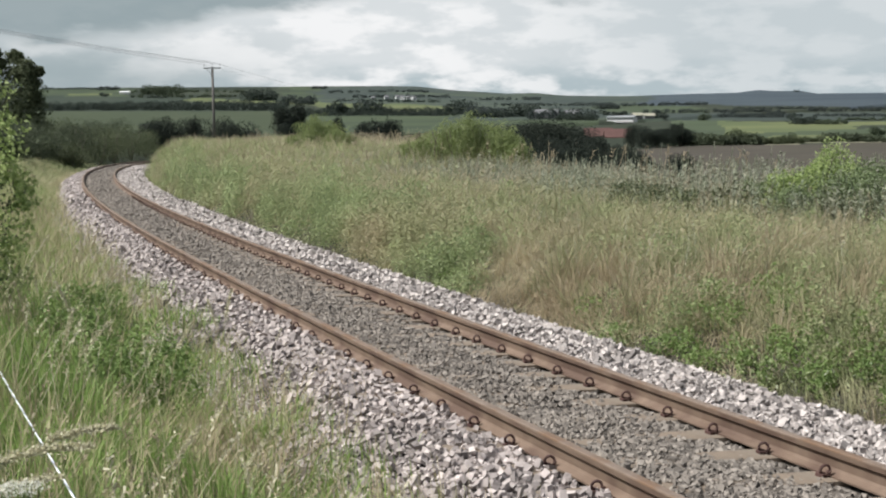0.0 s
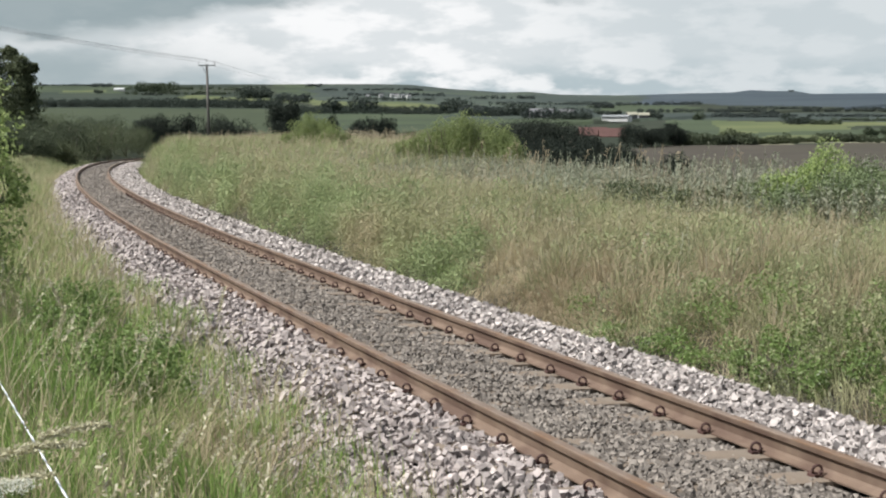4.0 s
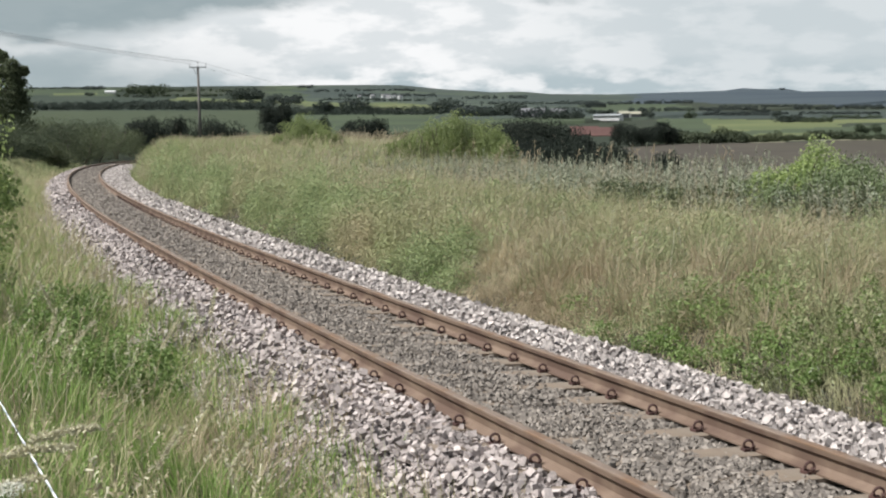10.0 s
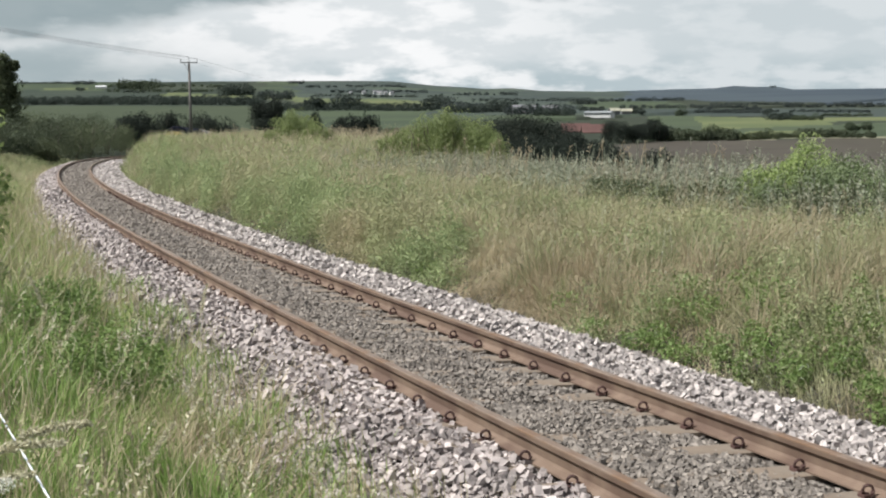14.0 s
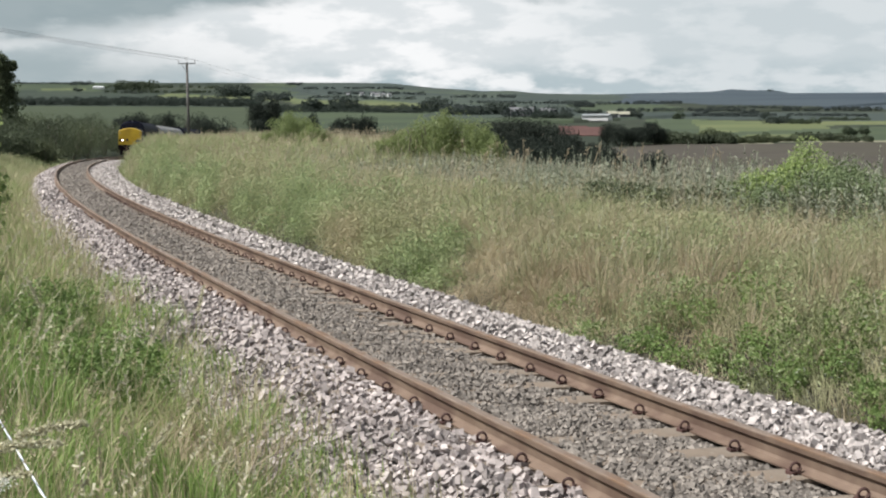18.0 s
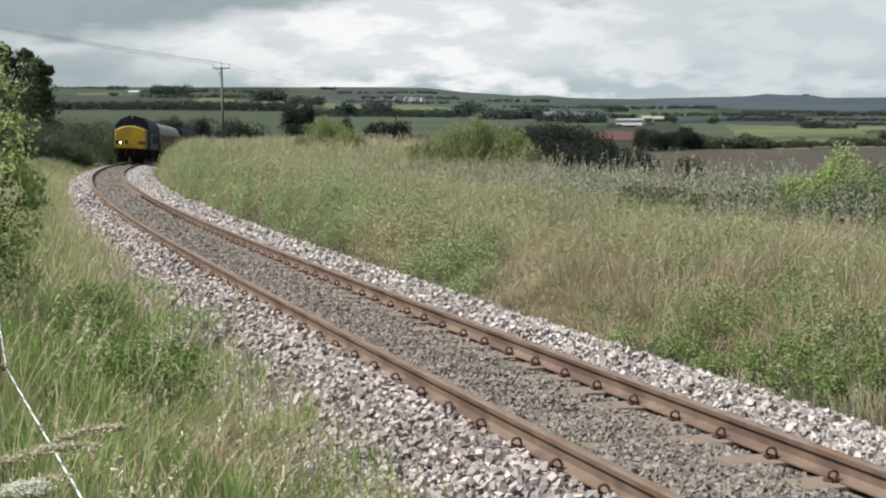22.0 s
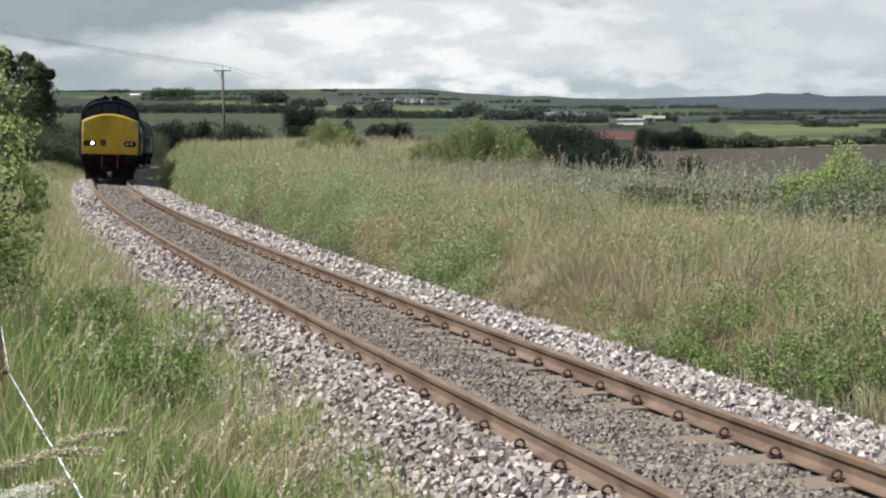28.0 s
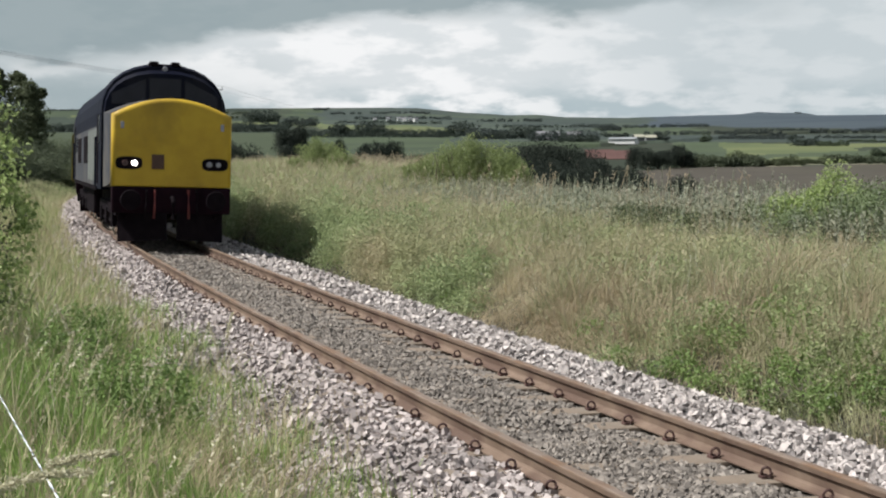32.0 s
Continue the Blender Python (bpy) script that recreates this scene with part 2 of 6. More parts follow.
M_HERB = material("fresh_herb_leaf", (0.095, 0.155, 0.046), (0.29, 0.395, 0.14), 1.2, 0.6, island=0.6, leaf=0.35, spec=0.3)
M_WEED = material("grey_green_weed", (0.11, 0.132, 0.088), (0.43, 0.455, 0.345), 3, 0.7, island=0.72, leaf=0.2,
                  third=(0.36, 0.31, 0.24), third_scale=0.5, third_edge=(0.50, 0.72), spec=0.3)
# Bright leaf for outer sprays and bramble tops; sunlight is in the colour.
M_LEAF_SUN = material("sunlit_outer_leaf", (0.17, 0.25, 0.075), (0.54, 0.63, 0.28), 1.5, 0.55, island=0.8, leaf=0.45, spec=0.4)
M_FORB = material("leafy_bank_herbs", (0.135, 0.185, 0.08), (0.48, 0.555, 0.29), 0.7, 0.6, island=0.62, leaf=0.3,
                  third=(0.44, 0.39, 0.25), third_scale=0.28, third_edge=(0.48, 0.68), spec=0.3)
M_LEAF = material("bramble_leaf", (0.09, 0.135, 0.058), (0.27, 0.33, 0.165), 1.2, 0.55, island=0.6, leaf=0.25, spec=0.4)
M_LEAF_DARK = material("dark_scrub_leaf", (0.055, 0.070, 0.048), (0.120, 0.145, 0.085), 0.4, 0.7, island=0.5, leaf=0.3, spec=0.2)
# Dark scrub leaf taken near black; the valley's shade is put into it.
M_LEAF_BLACK = material("shade_black_leaf", (0.020, 0.027, 0.023), (0.044, 0.055, 0.041), 0.4, 0.7, island=0.5, leaf=0.25, spec=0.15)
# Hedge leaf made lighter and bluer to stand for distance haze.
M_LEAF_FAR = material("haze_tinted_hedge_leaf", (0.052, 0.067, 0.058), (0.074, 0.091, 0.076), 0.05, 0.8, island=0.4, leaf=0.3, spec=0.1)
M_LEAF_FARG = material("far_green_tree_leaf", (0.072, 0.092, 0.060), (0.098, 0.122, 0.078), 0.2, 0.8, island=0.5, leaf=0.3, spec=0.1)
# Hillside leaf, bluer still: more of the haze is in the colour.
M_LEAF_HAZE = material("haze_tinted_tree_leaf", (0.060, 0.074, 0.072), (0.080, 0.096, 0.088), 0.05, 0.8, island=0.4, leaf=0.3, spec=0.1)
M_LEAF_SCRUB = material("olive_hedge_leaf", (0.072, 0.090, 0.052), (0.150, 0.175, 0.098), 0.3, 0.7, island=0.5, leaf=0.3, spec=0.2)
M_BARK = material("grey_bark", (0.09, 0.075, 0.06), (0.16, 0.14, 0.115), 9, 0.9, bump=0.6, bump_scale=25)
M_POST = material("weathered_fence_timber", (0.20, 0.13, 0.08), (0.30, 0.21, 0.14), 7, 0.85, bump=0.4, bump_scale=30)
M_POLE = material("grey_pole_timber", (0.10, 0.095, 0.09), (0.15, 0.14, 0.13), 3, 0.85, bump=0.2)
M_ROPE = material("white_fence_rope", (0.62, 0.66, 0.72), (0.82, 0.83, 0.84), 40, 0.6)
M_ROPE_DARK = material("dark_rope_strand", (0.10, 0.13, 0.2), (0.2, 0.22, 0.3), 40, 0.6)
M_STEEL = material("galvanised_steel", (0.32, 0.33, 0.34), (0.42, 0.43, 0.44), 6, 0.5, metal=0.6)
M_CABLE = material("overhead_conductor", (0.16, 0.16, 0.17), (0.2, 0.2, 0.21), 6, 0.6, metal=0.4)
M_PORCELAIN = material("grey_insulator", (0.30, 0.30, 0.31), (0.4, 0.4, 0.4), 6, 0.3)
M_YELLOW = material("warning_yellow_paint", (0.42, 0.27, 0.02), (0.60, 0.405, 0.035), 1.3, 0.5, bump=0.05, bump_scale=40,
                    third=(0.29, 0.185, 0.022), third_scale=0.8, third_edge=(0.44, 0.66), spec=0.35)
M_NAVY = material("navy_blue_paint", (0.005, 0.006, 0.014), (0.010, 0.012, 0.023), 2, 0.55, third=(0.015, 0.016, 0.024), third_scale=1.5, spec=0.06)
M_BLUE = material("locomotive_blue_paint", (0.046, 0.049, 0.062), (0.066, 0.068, 0.078), 2, 0.5, third=(0.098, 0.094, 0.090), third_scale=1.2, spec=0.06)
M_PALEPAINT = material("dulled_pale_paint", (0.115, 0.128, 0.12), (0.15, 0.162, 0.15), 2, 0.6)
M_ROOFGREY = material("grey_roof_paint", (0.24, 0.24, 0.24), (0.31, 0.31, 0.31), 2, 0.5, third=(0.18, 0.175, 0.165), third_scale=1)
M_COACH = material("coach_yellow_paint", (0.16, 0.13, 0.026), (0.22, 0.175, 0.034), 1.2, 0.55, third=(0.11, 0.09, 0.026), third_scale=0.8, spec=0.3)
M_GLASS = material("dark_cab_glass", (0.010, 0.011, 0.017), (0.016, 0.016, 0.024), 2, 0.25, spec=0.22)
# Underframe black deepened to stand for the shadow under the body.
M_UNDER = material("underframe_shadow_black", (0.006, 0.004, 0.006), (0.012, 0.009, 0.011), 5, 0.9, bump=0.3, spec=0.06)
M_BEAM = material("dirty_maroon_beam", (0.010, 0.005, 0.008), (0.018, 0.007, 0.012), 4, 0.85, spec=0.06)
M_RED = material("red_hose_paint", (0.09, 0.012, 0.014), (0.12, 0.02, 0.018), 4, 0.5)
M_WHEEL = material("dark_wheel_steel", (0.06, 0.05, 0.045), (0.11, 0.095, 0.085), 5, 0.6, metal=0.4)
M_TREAD = material("polished_wheel_tread", (0.5, 0.49, 0.48), (0.6, 0.59, 0.57), 5, 0.25, metal=0.9)
M_LAMP_ON = material("lit_headlamp", (0.9, 0.85, 0.8), (1, 0.95, 0.9), 2, 0.3, emit=((1.0, 0.86, 0.78), 9.0))
M_LAMP_OFF = material("unlit_lamp_lens", (0.22, 0.22, 0.25), (0.34, 0.34, 0.37), 6, 0.2)
M_MARKER = material("dark_red_marker_lens", (0.06, 0.03, 0.03), (0.09, 0.045, 0.045), 6, 0.3)
M_BROWNPLATE = material("dark_brown_plate", (0.055, 0.025, 0.014), (0.08, 0.036, 0.018), 6, 0.5)
M_BRICKRED = material("red_sandstone_wall", (0.12, 0.066, 0.056), (0.15, 0.085, 0.072), 0.4, 0.9)
M_TILE = material("red_pantile_roof", (0.080, 0.040, 0.035), (0.100, 0.050, 0.044), 0.5, 0.9)
M_SHEET = material("pale_sheet_roof", (0.21, 0.225, 0.235), (0.28, 0.295, 0.305), 0.2, 0.6)
M_SHEET_PALE = material("yellowed_sheet_roof", (0.26, 0.255, 0.20), (0.32, 0.31, 0.24), 0.2, 0.7)
M_WHITE_ROOF = material("white_painted_roof", (0.66, 0.67, 0.68), (0.74, 0.75, 0.76), 0.2, 0.5)
M_RENDER = material("white_render", (0.58, 0.58, 0.57), (0.68, 0.68, 0.67), 0.3, 0.8)
M_SLATE = material("grey_slate_roof", (0.14, 0.14, 0.15), (0.2, 0.2, 0.21), 0.5, 0.7)
M_HOLE = material("dark_opening", (0.02, 0.02, 0.02), (0.03, 0.03, 0.03), 1, 0.8)


# ---------------------------------------------------------------- mesh helpers
rng = np.random.default_rng(11)


def np_mesh(name, V, F, mat, mats=None, index=None, smooth=False):
    """A mesh from arrays of vertices and of faces with equal numbers of corners."""
    V, F = np.ascontiguousarray(V, np.float32), np.ascontiguousarray(F, np.int32)
    me = bpy.data.meshes.new(name)
    me.vertices.add(len(V))
    me.vertices.foreach_set("co", V.ravel())
    me.loops.add(F.size)
    me.loops.foreach_set("vertex_index", F.ravel())
    me.polygons.add(len(F))
    me.polygons.foreach_set("loop_start", np.arange(len(F), dtype=np.int32) * F.shape[1])
    for m in mats or [mat]:
        me.materials.append(m)
    if index is not None:
        me.polygons.foreach_set("material_index", np.ascontiguousarray(index, np.int32))
    me.polygons.foreach_set("use_smooth", np.full(len(F), smooth))
    me.update(calc_edges=True)
    return me


def part(name, bm, mat, parent=None, label="", m=None, smooth=False):
    """Links a bmesh (or a mesh) as ONE mesh object under a thing or a part."""
    if isinstance(bm, bmesh.types.BMesh):
        bmesh.ops.recalc_face_normals(bm, faces=bm.faces)
        me = bpy.data.meshes.new(name)
        bm.to_mesh(me)
        bm.free()
        me.materials.append(mat)
        if smooth:
            me.polygons.foreach_set("use_smooth", np.full(len(me.polygons), True))
    else:
        me = bm
    ob = new(name, me)
    if parent:
        ob.parent = parent
    if m is not None:
        ob.matrix_basis = m
    return tagged(ob, label)


def box(bm, x0, x1, y0, y1, z0, z1, bevel=0.0):
    b = bmesh.new()
    bmesh.ops.create_cube(b, size=1)
    bmesh.ops.transform(b, matrix=Matrix.Translation(((x0 + x1) / 2, (y0 + y1) / 2, (z0 + z1) / 2)) @ Matrix.Diagonal((x1 - x0, y1 - y0, z1 - z0, 1)), verts=b.verts)
    if bevel:
        bmesh.ops.bevel(b, geom=b.edges[:], offset=bevel, segments=2, profile=0.7, affect="EDGES")
    join_into(bm, b)
    return bm


def join_into(bm, b):
    vs = {v: bm.verts.new(v.co) for v in b.verts}
    for f in b.faces:
        bm.faces.new([vs[v] for v in f.verts])
    b.free()


def cyl(bm, p, q, r0, r1=None, seg=12, caps=True):
    """A tapered rod from p to q."""
    p, q = Vector(p), Vector(q)
    r1 = r0 if r1 is None else r1
    turn = (q - p).to_track_quat("Z", "Y").to_matrix()
    rings = []
    for c, r in ((p, r0), (q, r1)):
        rings.append([bm.verts.new(c + turn @ Vector((r * math.cos(a), r * math.sin(a), 0))) for a in np.arange(seg) * 2 * math.pi / seg])
    for i in range(seg):
        j = (i + 1) % seg
        bm.faces.new((rings[0][i], rings[0][j], rings[1][j], rings[1][i]))
    if caps:
        bm.faces.new(rings[0][::-1])
        bm.faces.new(rings[1])
    return bm


def tube(bm, pts, r, seg=6, tip=None):
    """A round bar along a line of points, its radius running from r to tip."""
    pts = [Vector(p) for p in pts]
    tip = r if tip is None else tip
    last = None
    for i, p in enumerate(pts):
        d = (pts[min(i + 1, len(pts) - 1)] - pts[max(i - 1, 0)]).normalized()
        turn = d.to_track_quat("Z", "Y").to_matrix()
        rr = r + (tip - r) * i / max(1, len(pts) - 1)
        ring = [bm.verts.new(p + turn @ Vector((rr * math.cos(a), rr * math.sin(a), 0))) for a in np.arange(seg) * 2 * math.pi / seg]
        if last:
            for k in range(seg):
                bm.faces.new((last[k], last[(k + 1) % seg], ring[(k + 1) % seg], ring[k]))
        else:
            bm.faces.new(ring[::-1])
        last = ring
    bm.faces.new(last)
    return bm


def thing(name, label, category, group="", kind="", m=None):
    ob = new(name)
    ob.empty_display_size = 0.3
    if m is not None:
        ob.matrix_basis = m
    return tagged(ob, label, category, group, kind)


# ---------------------------------------------------------------- the line of the railway
STEP = 0.5
TS = np.arange(-20, 460.01, STEP)
BEND = np.interp(TS, [-20, 0, 15, 30, 50, 100, 130], [0.003394, 0.003394, 0.001175, 0.002305, 0.001792, 0.001814, 0.00201])
TH = np.concatenate([[0], np.cumsum((BEND[1:] + BEND[:-1]) / 2 * STEP)])
I0 = int(round(20 / STEP))
TH = TH - TH[I0] - 0.383287
MID = (TH[1:] + TH[:-1]) / 2
TX = np.concatenate([[0], np.cumsum(np.sin(MID) * STEP)])
TY = np.concatenate([[0], np.cumsum(np.cos(MID) * STEP)])
TX += 4.254463 * math.cos(0.383287) - TX[I0]
TY += 4.254463 * math.sin(0.383287) - TY[I0]
TZ = -0.009519 * TS - 6.2e-5 * np.clip(TS, -20, 240) ** 2 - 1.1e-3 * np.clip(TS - 208, 0, 70) ** 2
CANT = -0.0485


def on_line(s, u, h, cant=CANT):
    """World points at s along the track, u to its right, h over the rails."""
    s, u, h = np.broadcast_arrays(np.asarray(s, float), np.asarray(u, float), np.asarray(h, float))
    x, y, z, th = (np.interp(s, TS, a) for a in (TX, TY, TZ, TH))
    return np.stack([x + u * np.cos(th), y - u * np.sin(th), z + h + cant * u], -1)


def near_line(x, y):
    """s and u of the point of the track nearest to each place."""
    x, y = np.ravel(x), np.ravel(y)
    s, u = np.empty(len(x)), np.empty(len(x))
    tx, ty, tt, ts = TX[::4], TY[::4], TH[::4], TS[::4]
    for a in range(0, len(x), 4000):
        k = slice(a, a + 4000)
        i = np.argmin((x[k, None] - tx) ** 2 + (y[k, None] - ty) ** 2, 1)
        dx, dy = x[k] - tx[i], y[k] - ty[i]
        s[k] = ts[i] + dx * np.sin(tt[i]) + dy * np.cos(tt[i])
        u[k] = dx * np.cos(tt[i]) - dy * np.sin(tt[i])
    return s, u


def step01(v, a, b):
    t = np.clip((v - a) / (b - a), 0, 1)
    return t * t * (3 - 2 * t)


def wave(x, y, f, seed):
    """Cheap smooth unevenness, about -1 to 1."""
    return (np.sin(x * f + seed) * np.cos(y * f * 1.3 + 2.1 * seed) + 0.6 * np.sin(x * f * 2.3 + y * f * 1.7 + seed * 3.7)) / 1.6


BED_U = np.array([-2.5, -1.95, -1.5, -1.2, -0.95, -0.62, -0.3, 0, 0.3, 0.62, 0.95, 1.2, 1.6, 2.2, 2.7, 3.2])
BED_H = np.array([-0.85, -0.50, -0.25, -0.18, -0.19, -0.19, -0.165, -0.16, -0.17, -0.195, -0.195, -0.185, -0.20, -0.28, -0.44, -0.85])
PROFILE_U = [-60, -14, -8, -5, -4.2, -3.4, -2.7, -2.1, -1.7, 0, 2.1, 2.6, 3.0, 3.8, 5, 8, 12, 16, 22]
PROFILE_Z = [1.0, 0.7, 0.55, 0.45, 0.32, -0.05, -0.34, -0.5, -0.75, -0.9, -0.98, -0.76, -0.55, -0.22, 0.10, 0.55, 0.72, 0.55, -0.2]
FAR_R = [0, 40, 80, 120, 160, 210, 300, 400, 600, 800, 1200, 1600, 2200, 3000, 4000, 4800]
FAR_Z = [-0.5, -1.5, -3.4, -4.8, -5.4, -5.3, -4.4, -3.6, -1.6, 0.4, 5.0, 10.0, 20.0, 34.0, 58.0, 58.0]
SKY_AZ = [-180.00, -60.00, -18.84, -16.86, -9.0, -6.87, -4.47, -2.53, -2.28, -1.07, -0.83, 0.78, 1.60, 1.92, 2.82, 4.03, 4.30, 5.24, 7.76, 9.2, 10.91, 11.19, 12.59, 12.72, 13.28, 13.99, 15.06, 15.56, 15.76, 16.68, 17.24, 17.57, 18.41, 19.28, 25.00, 60.00, 180.00]
SKY_DZ = [0.0, 0.0, 31.0, 32.0, 30.0, 28.0, 28.0, 28.6, 28.1, 25.9, 24.0, 10.6, 6.4, 4.6, -1.1, -0.4, -2.5, -9.0, -13.5, -12.5, -11.2, -11.8, -11.1, -9.4, -5.2, -8.6, -10.3, -16.2, -19.6, -24.9, -29.8, -32.1, -34.7, -34.3, -35.2, 0.0, 0.0]


def ground_z(x, y):
    shape = np.shape(x)
    x, y = np.ravel(x).astype(float), np.ravel(y).astype(float)
    r, az = np.hypot(x, y), np.degrees(np.arctan2(x, y))
    far = np.interp(r, FAR_R, FAR_Z) + np.interp(az, SKY_AZ, SKY_DZ) * step01(r, 2400, 4000)
    far += wave(x, y, 0.004, 1.0) * step01(r, 400, 1500) * 2.0
    s, u = near_line(x, y)
    prof = np.interp(u, PROFILE_U, PROFILE_Z) + np.interp(s, TS, TZ) + wave(x, y, 0.9, 2.0) * 0.06 * (np.abs(u) > 2.6)
    prof -= 0.52 * step01(u, 3.6, 8.5) * (1 - step01(s, 32, 64))
    prof += 0.30 * step01(u, 2.5, 3.5) * (1 - step01(u, 5, 9)) * step01(s, 20, 34)
    prof += 0.80 * step01(u, 2.3, 4.8) * step01(s, 44, 80)
    prof -= 0.36 * step01(u, 4.2, 6.5) * step01(s, 60, 74)
    prof -= 1.3 * step01(u, 12.5, 17) * (1 - step01(s, 40, 60))
    w = np.where(u > 0, step01(u, 17, 45), step01(-u, 16, 70))
    w = np.maximum(w, step01(s, 195, 240) * step01(np.abs(u), 3.5, 9))
    w = np.maximum(w, step01(-y, 30, 120))
    return (prof * (1 - w) + far * w).reshape(shape)


def root_z(x, y):
    """The height at which a plant stands: on the ground or on the edge of the ballast."""
    s, u = near_line(x, y)
    bed = np.interp(s, TS, TZ) + np.interp(u, BED_U, BED_H) + CANT * u
    return np.maximum(ground_z(x, y), np.where((u > -2.4) & (u < 3.0), bed, -99))


# ---------------------------------------------------------------- ground: one sheet to the horizon
def build_ground():
    az = np.radians(np.unique(np.concatenate([np.arange(-24, 24.01, 0.16), np.arange(24, 336.01, 6.0)])))[:-1]
    rad = np.concatenate([np.arange(0.4, 36, 0.6), 36 * (4800 / 36) ** (np.arange(0, 166) / 165)])
    A, R = np.meshgrid(az, rad)
    X, Y = R * np.sin(A), R * np.cos(A)
    Z = ground_z(X, Y)
    n, k = len(az), len(rad)
    V = np.concatenate([[[0, 0, float(ground_z(np.zeros(1), np.zeros(1))[0])]], np.stack([X, Y, Z], -1).reshape(-1, 3)])
    i = np.arange(n)
    j = (i + 1) % n
    rows = np.arange(k - 1)[:, None] * n + 1
    F = np.stack([rows + i, rows + j, rows + n + j, rows + n + i], -1).reshape(-1, 4)
    F = np.concatenate([F, np.stack([np.zeros(n // 2 * 1, int), 1 + (2 * np.arange(n // 2) + 2) % n, 1 + 2 * np.arange(n // 2) + 1, 1 + 2 * np.arange(n // 2)], -1)])
    c = V[F].mean(1)
    r, b = np.hypot(c[:, 0], c[:, 1]), c[:, 0] / np.maximum(c[:, 1], 1e-3)
    ahead = c[:, 1] > 0
    rr = r * (1 + 0.006 * wave(c[:, 0], c[:, 1], 0.02, 4.0))
    b = b + 0.005 * np.sin(r * 0.012) + 0.003 * np.sin(r * 0.031)
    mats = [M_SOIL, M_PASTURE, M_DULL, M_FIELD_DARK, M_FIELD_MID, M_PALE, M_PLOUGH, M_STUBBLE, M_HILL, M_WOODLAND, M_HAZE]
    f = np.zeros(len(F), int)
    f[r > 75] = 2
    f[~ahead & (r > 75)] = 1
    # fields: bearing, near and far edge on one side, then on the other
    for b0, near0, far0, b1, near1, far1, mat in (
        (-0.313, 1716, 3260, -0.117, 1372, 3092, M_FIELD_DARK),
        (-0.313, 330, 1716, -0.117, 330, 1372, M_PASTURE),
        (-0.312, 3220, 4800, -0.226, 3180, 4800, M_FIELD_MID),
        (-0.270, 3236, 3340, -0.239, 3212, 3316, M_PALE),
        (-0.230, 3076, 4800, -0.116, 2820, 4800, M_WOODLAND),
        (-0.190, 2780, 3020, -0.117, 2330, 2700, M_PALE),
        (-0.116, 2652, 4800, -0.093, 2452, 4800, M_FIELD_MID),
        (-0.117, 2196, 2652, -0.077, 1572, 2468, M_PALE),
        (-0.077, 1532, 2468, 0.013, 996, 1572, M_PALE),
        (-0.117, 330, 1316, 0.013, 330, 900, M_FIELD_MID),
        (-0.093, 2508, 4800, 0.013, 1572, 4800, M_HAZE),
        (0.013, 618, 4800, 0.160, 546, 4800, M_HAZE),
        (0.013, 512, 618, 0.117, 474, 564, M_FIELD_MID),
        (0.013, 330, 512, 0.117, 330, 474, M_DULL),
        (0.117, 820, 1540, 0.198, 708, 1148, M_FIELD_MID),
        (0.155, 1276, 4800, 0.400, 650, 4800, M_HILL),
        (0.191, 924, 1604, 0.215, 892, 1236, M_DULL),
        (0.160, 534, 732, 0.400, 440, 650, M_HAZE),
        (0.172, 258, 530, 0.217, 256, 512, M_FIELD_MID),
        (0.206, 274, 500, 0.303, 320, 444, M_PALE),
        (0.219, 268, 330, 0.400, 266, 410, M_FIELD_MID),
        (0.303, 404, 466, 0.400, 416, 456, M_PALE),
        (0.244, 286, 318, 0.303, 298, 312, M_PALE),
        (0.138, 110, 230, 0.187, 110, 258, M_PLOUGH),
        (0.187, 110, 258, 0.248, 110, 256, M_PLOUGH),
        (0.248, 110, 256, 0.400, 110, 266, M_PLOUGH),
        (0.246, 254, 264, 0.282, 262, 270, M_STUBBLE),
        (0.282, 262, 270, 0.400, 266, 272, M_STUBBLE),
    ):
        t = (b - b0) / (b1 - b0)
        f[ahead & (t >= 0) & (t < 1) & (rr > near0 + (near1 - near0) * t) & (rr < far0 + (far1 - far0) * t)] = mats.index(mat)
    ob = new("ground", np_mesh("ground", V, F, None, mats, f, True))
    tagged(ob, "grassy verge running out to fields, ploughed land and moorland hills", "ground", kind="structure")


build_ground()



def build_bed():
    s = np.concatenate([np.arange(-12, 60, 0.4), np.arange(60, 330, 2.0)])
    u = np.array([-2.5, -2.2, -1.95, -1.7, -1.5, -1.2, -0.95, -0.6, -0.3, 0, 0.3, 0.6, 0.95, 1.2, 1.6, 1.9, 2.2, 2.45, 2.7, 3.2])
    S, U = np.meshgrid(s, u, indexing="ij")
    P = on_line(S, U, np.interp(U, BED_U, BED_H))
    P[..., 2] += wave(P[..., 0], P[..., 1], 5.0, 1.0) * 0.012
    n = len(u)
    i = (np.arange(len(s) - 1)[:, None] * n + np.arange(n - 1)).ravel()
    F = np.stack([i, i + 1, i + n + 1, i + n], -1)
    mid = np.tile((u[:-1] + u[1:]) / 2, len(s) - 1)
    ob = new("ballast_bed", np_mesh("ballast_bed", P.reshape(-1, 3), F, None, [M_BED, M_BED_GAP], (np.abs(mid) > 0.8).astype(int)))
    tagged(ob, "raised bed of pale crushed stone ballast under the rails", "ballast", kind="structure")


build_bed()


